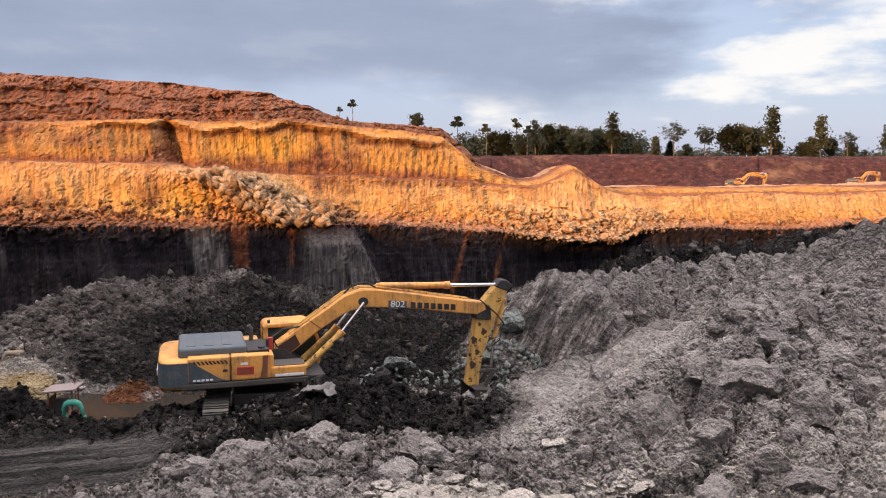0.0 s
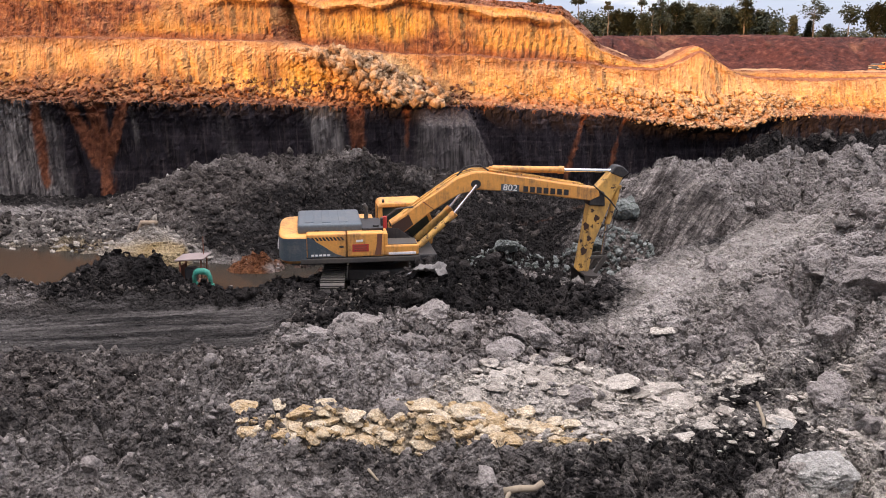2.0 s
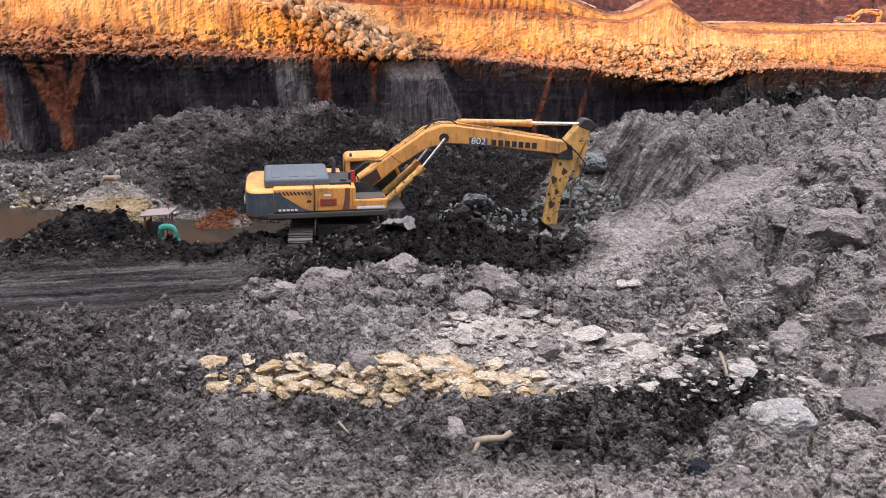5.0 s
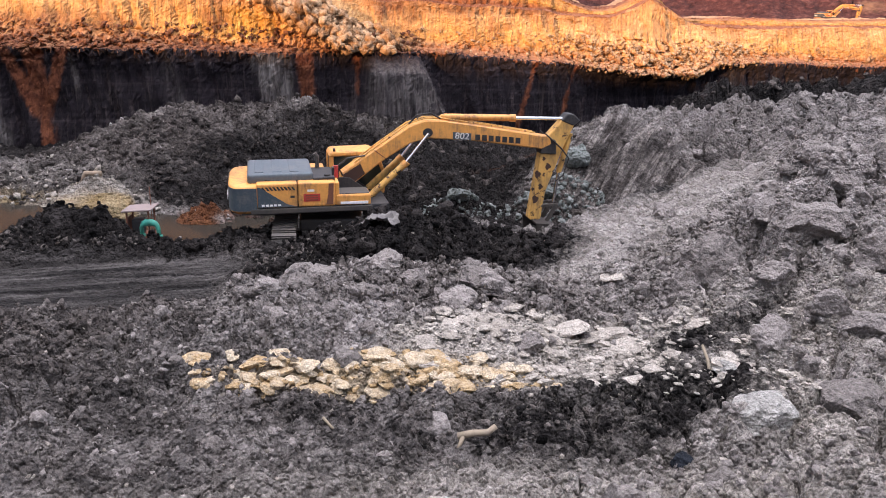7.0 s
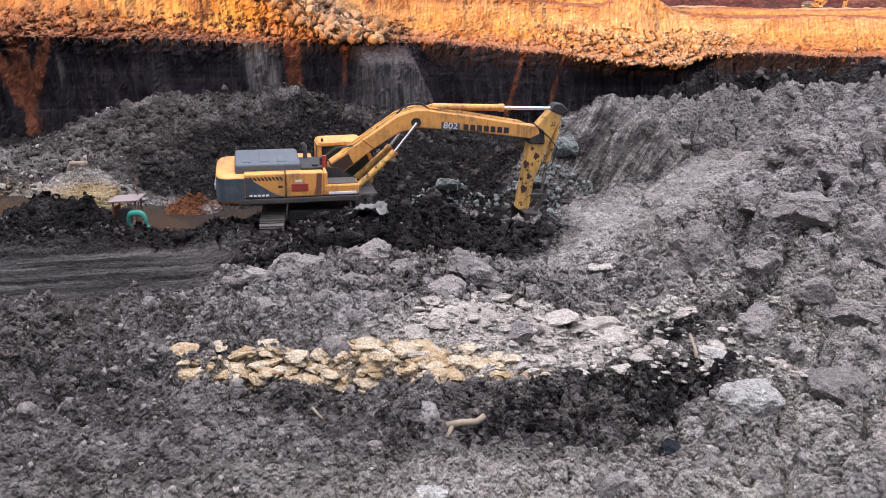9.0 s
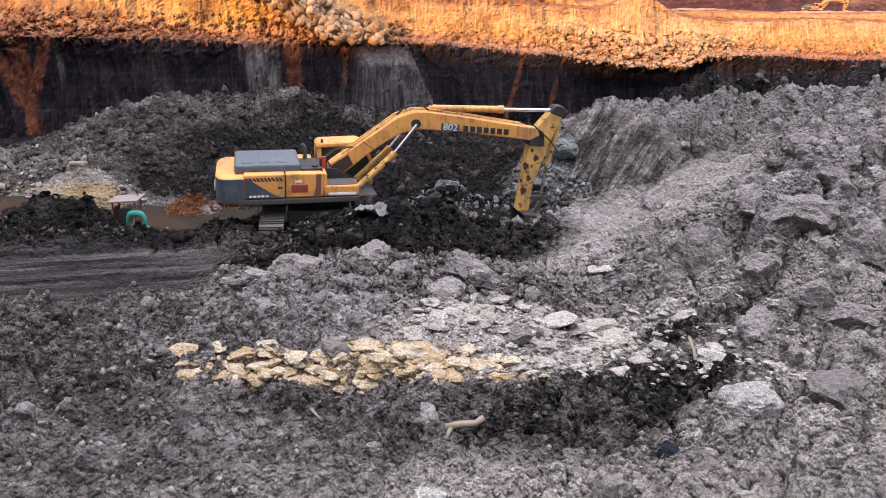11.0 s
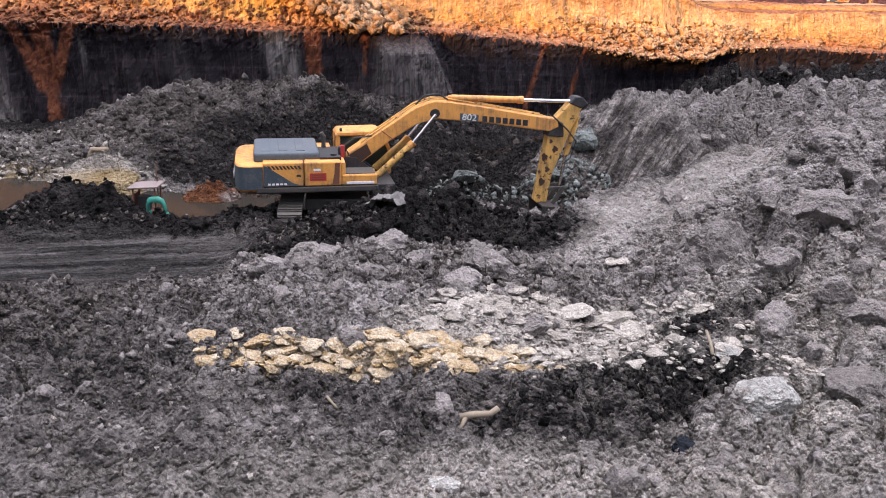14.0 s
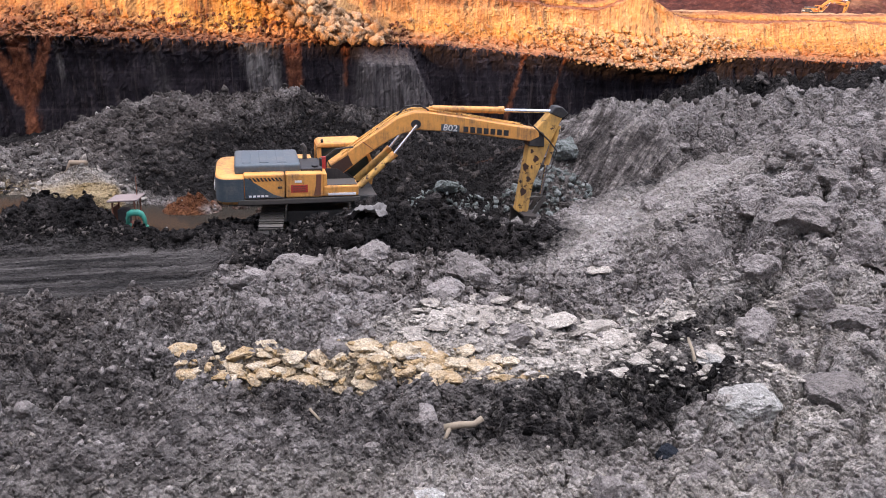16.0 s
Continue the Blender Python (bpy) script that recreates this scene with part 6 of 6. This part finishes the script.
def clump(verts, faces, c, r, n, rng, size):
    """A spray of small leaves round c."""
    for _ in range(n):
        d = Vector((rng.gauss(0, 1), rng.gauss(0, 1), rng.gauss(0, 0.7)))
        p = Vector(c) + d * r * 0.5
        a = Vector((rng.gauss(0, 1), rng.gauss(0, 1), rng.gauss(0, 1))).normalized()
        b = a.orthogonal().normalized()
        s = size * rng.uniform(0.6, 1.4)
        k = len(verts)
        verts.extend([p - a * s, p + b * s * 0.55, p + a * s, p - b * s * 0.55])
        faces.append((k, k + 1, k + 2, k + 3))


def build_tree(seed, height, crown_from, spread, shape, label):
    rng = random.Random(seed)
    tree = empty("tree", Matrix.Identity(4), label, "tree", "trees on the plateau")
    bend = Vector((rng.uniform(-0.06, 0.06), rng.uniform(-0.06, 0.06), 1))
    axis_pts = [Vector((bend.x * h * 1.0 + 0.1 * math.sin(h), bend.y * h, h)) for h in np.linspace(0, height * 0.93, 8)]
    bm = tube(axis_pts, 0.022 * height, n=7, ends=0.006 * height)
    verts, faces = [], []
    for k in range(shape["limbs"]):
        f = crown_from + (1 - crown_from) * (k + rng.random()) / shape["limbs"]
        p = axis_pts[min(7, int(f * 7.4))]
        a = rng.uniform(0, 2 * math.pi)
        wide = spread * (math.sin(math.pi * min(1, max(0.12, (f - crown_from) / (1.02 - crown_from)))) ** 0.6 if shape["round"] else 1.05 - 0.8 * f) * rng.uniform(0.55, 1.1)
        q = p + Vector((math.cos(a) * wide, math.sin(a) * wide, shape["rise"] * wide))
        tube([p, (p + q) / 2 + Vector((0, 0, 0.08 * wide)), q], 0.007 * height, bm=bm, n=5, ends=0.002 * height)
        for t in (0.55, 0.8, 1.0):
            if rng.random() < shape["fill"]:
                clump(verts, faces, p.lerp(q, t) + Vector((0, 0, 0.2)), shape["clump"] * rng.uniform(0.7, 1.3), shape["leaves"], rng, 0.33)
    clump(verts, faces, axis_pts[-1], shape["clump"], shape["leaves"], rng, 0.24)
    part("trunk", bm, M_BARK, tree, "", True)
    me = bpy.data.meshes.new("crown")
    me.from_pydata(verts, [], faces)
    me.materials.append(M_LEAF)
    crown = new("crown", me)
    crown.parent = tree
    return tree


DENSE = {"limbs": 34, "round": True, "rise": 0.35, "fill": 0.95, "clump": 1.35, "leaves": 32}
OPEN = {"limbs": 16, "round": True, "rise": 0.45, "fill": 0.8, "clump": 1.1, "leaves": 20}
TALL = {"limbs": 22, "round": False, "rise": 0.25, "fill": 0.7, "clump": 1.25, "leaves": 28}
CONE = {"limbs": 30, "round": False, "rise": -0.1, "fill": 0.95, "clump": 0.8, "leaves": 22}
PALM = {"limbs": 7, "round": True, "rise": 0.2, "fill": 0.9, "clump": 0.7, "leaves": 18}
KINDS = {
    "dense": build_tree(1, 8.5, 0.25, 3.4, DENSE, "broad dense dark green tree at the plateau's edge"),
    "open": build_tree(2, 9.0, 0.55, 3.6, OPEN, "umbrella-shaped tree with an open crown and bare stem"),
    "tall": build_tree(3, 12.0, 0.3, 2.8, TALL, "tall ragged tree with tiers of foliage"),
    "cone": build_tree(4, 7.0, 0.15, 2.0, CONE, "small conical dark green tree"),
    "thin": build_tree(5, 10.0, 0.85, 1.3, PALM, "thin bare-stemmed tree with a small tuft of leaves"),
}


def land_height(x, y):
    hit, p, n, f = plateau.ray_cast(Vector((x, y, 200)), Vector((0, 0, -1)))
    return p.z if hit else 8.6


def plant(kind, s, height, dist, turn):
    """s: thousandths of x over y."""
    x = s / 1000 * dist
    src = KINDS[kind]
    k = height / {"dense": 9.3, "open": 10.0, "tall": 12.3, "cone": 7.6, "thin": 10.4}[kind]
    ob = copy_thing(src, pose(x, dist, land_height(x, dist) - 0.15, 0, 0, turn))
    ob.scale = (k, k, k)
    return ob


PLAN = [("thin", 18, 10.5, 205), ("thin", 52, 8, 200), ("thin", 88, 9.5, 200), ("thin", 100, 8, 205), ("tall", 110, 8.6, 195), ("dense", 125, 8.0, 205), ("dense", 145, 7.6, 205), ("dense", 165, 7.0, 200),
        ("dense", 60, 6.5, 210), ("dense", 75, 6.0, 205), ("dense", 38, 5.5, 215), ("dense", 182, 6.8, 205), ("tall", 201, 10.8, 200), ("dense", 200, 6.5, 205), ("dense", 218, 6.6, 210), ("cone", 232, 4.6, 205),
        ("cone", 252, 5.4, 200), ("open", 275, 8.6, 200), ("cone", 270, 4.5, 205), ("open", 311, 8.0, 200), ("dense", 340, 7.8, 200), ("dense", 356, 8.2, 203), ("dense", 372, 7.6, 206), ("tall", 391, 12.6, 200),
        ("dense", 396, 5.0, 205), ("tall", 450, 10.6, 200), ("dense", 440, 5.2, 203), ("dense", 428, 4.0, 206), ("dense", 462, 5.0, 207), ("open", 482, 6.2, 200), ("dense", 486, 4.2, 204), ("cone", 503, 2.6, 210),
        ("cone", 516, 2.2, 210), ("tall", 529, 8.2, 203), ("dense", 290, 3.6, 206), ("dense", 155, 5.0, 198), ("dense", 92, 5.0, 198), ("dense", 114, 5.0, 196)]
_r = random.Random(9)
for kind, s_, h_, d_ in PLAN:
    plant(kind, s_, h_, d_, _r.uniform(0, 360))
for kind, s_, h_, d_ in (("dense", -32, 1.7, 72), ("thin", -107, 2.6, 74), ("thin", -123, 1.8, 74), ("dense", -425, 1.3, 70)):
    plant(kind, s_, h_, d_, _r.uniform(0, 360))
for src in KINDS.values():
    for ob in (*src.children, src):
        bpy.data.objects.remove(ob)


def far_woods():
    """Low bushes and far forest behind the single trees, too many to count."""
    rng = random.Random(77)
    verts, faces = [], []
    for k in range(640):
        s = rng.uniform(0.02, 0.24) if k < 480 else rng.uniform(0.24, 0.60)
        d = rng.uniform(206, 240)
        h = rng.uniform(2.5, 7.0) if k < 480 else rng.uniform(0.6, 1.8)
        x = s * d
        z = land_height(x, d)
        for t in range(3):
            clump(verts, faces, (x + rng.gauss(0, 0.8), d, z + h * (0.25 + 0.3 * t)), 2.0, 14, rng, 0.40)
    me = bpy.data.meshes.new("far_woods")
    me.from_pydata(verts, [], faces)
    me.materials.append(M_LEAF)
    return tagged(new("far_woods", me), "dark green bushes and forest edge on the plateau", "woods", kind="stuff")


far_woods()

# ---- two machines on the far bench ----
for s_, d_, turn, label in ((0.353, 150.0, 6.0, "small-looking yellow excavator working on the sunlit bench"), (0.497, 150.0, 24.0, "yellow excavator with raised boom on the far bench")):
    x = s_ * d_
    ob = copy_thing(excavator, pose(x, d_, land_height(x, d_) - 0.1, 0, 0, turn))
    ob.scale = (0.74, 0.74, 0.80)
    tagged(ob, label)
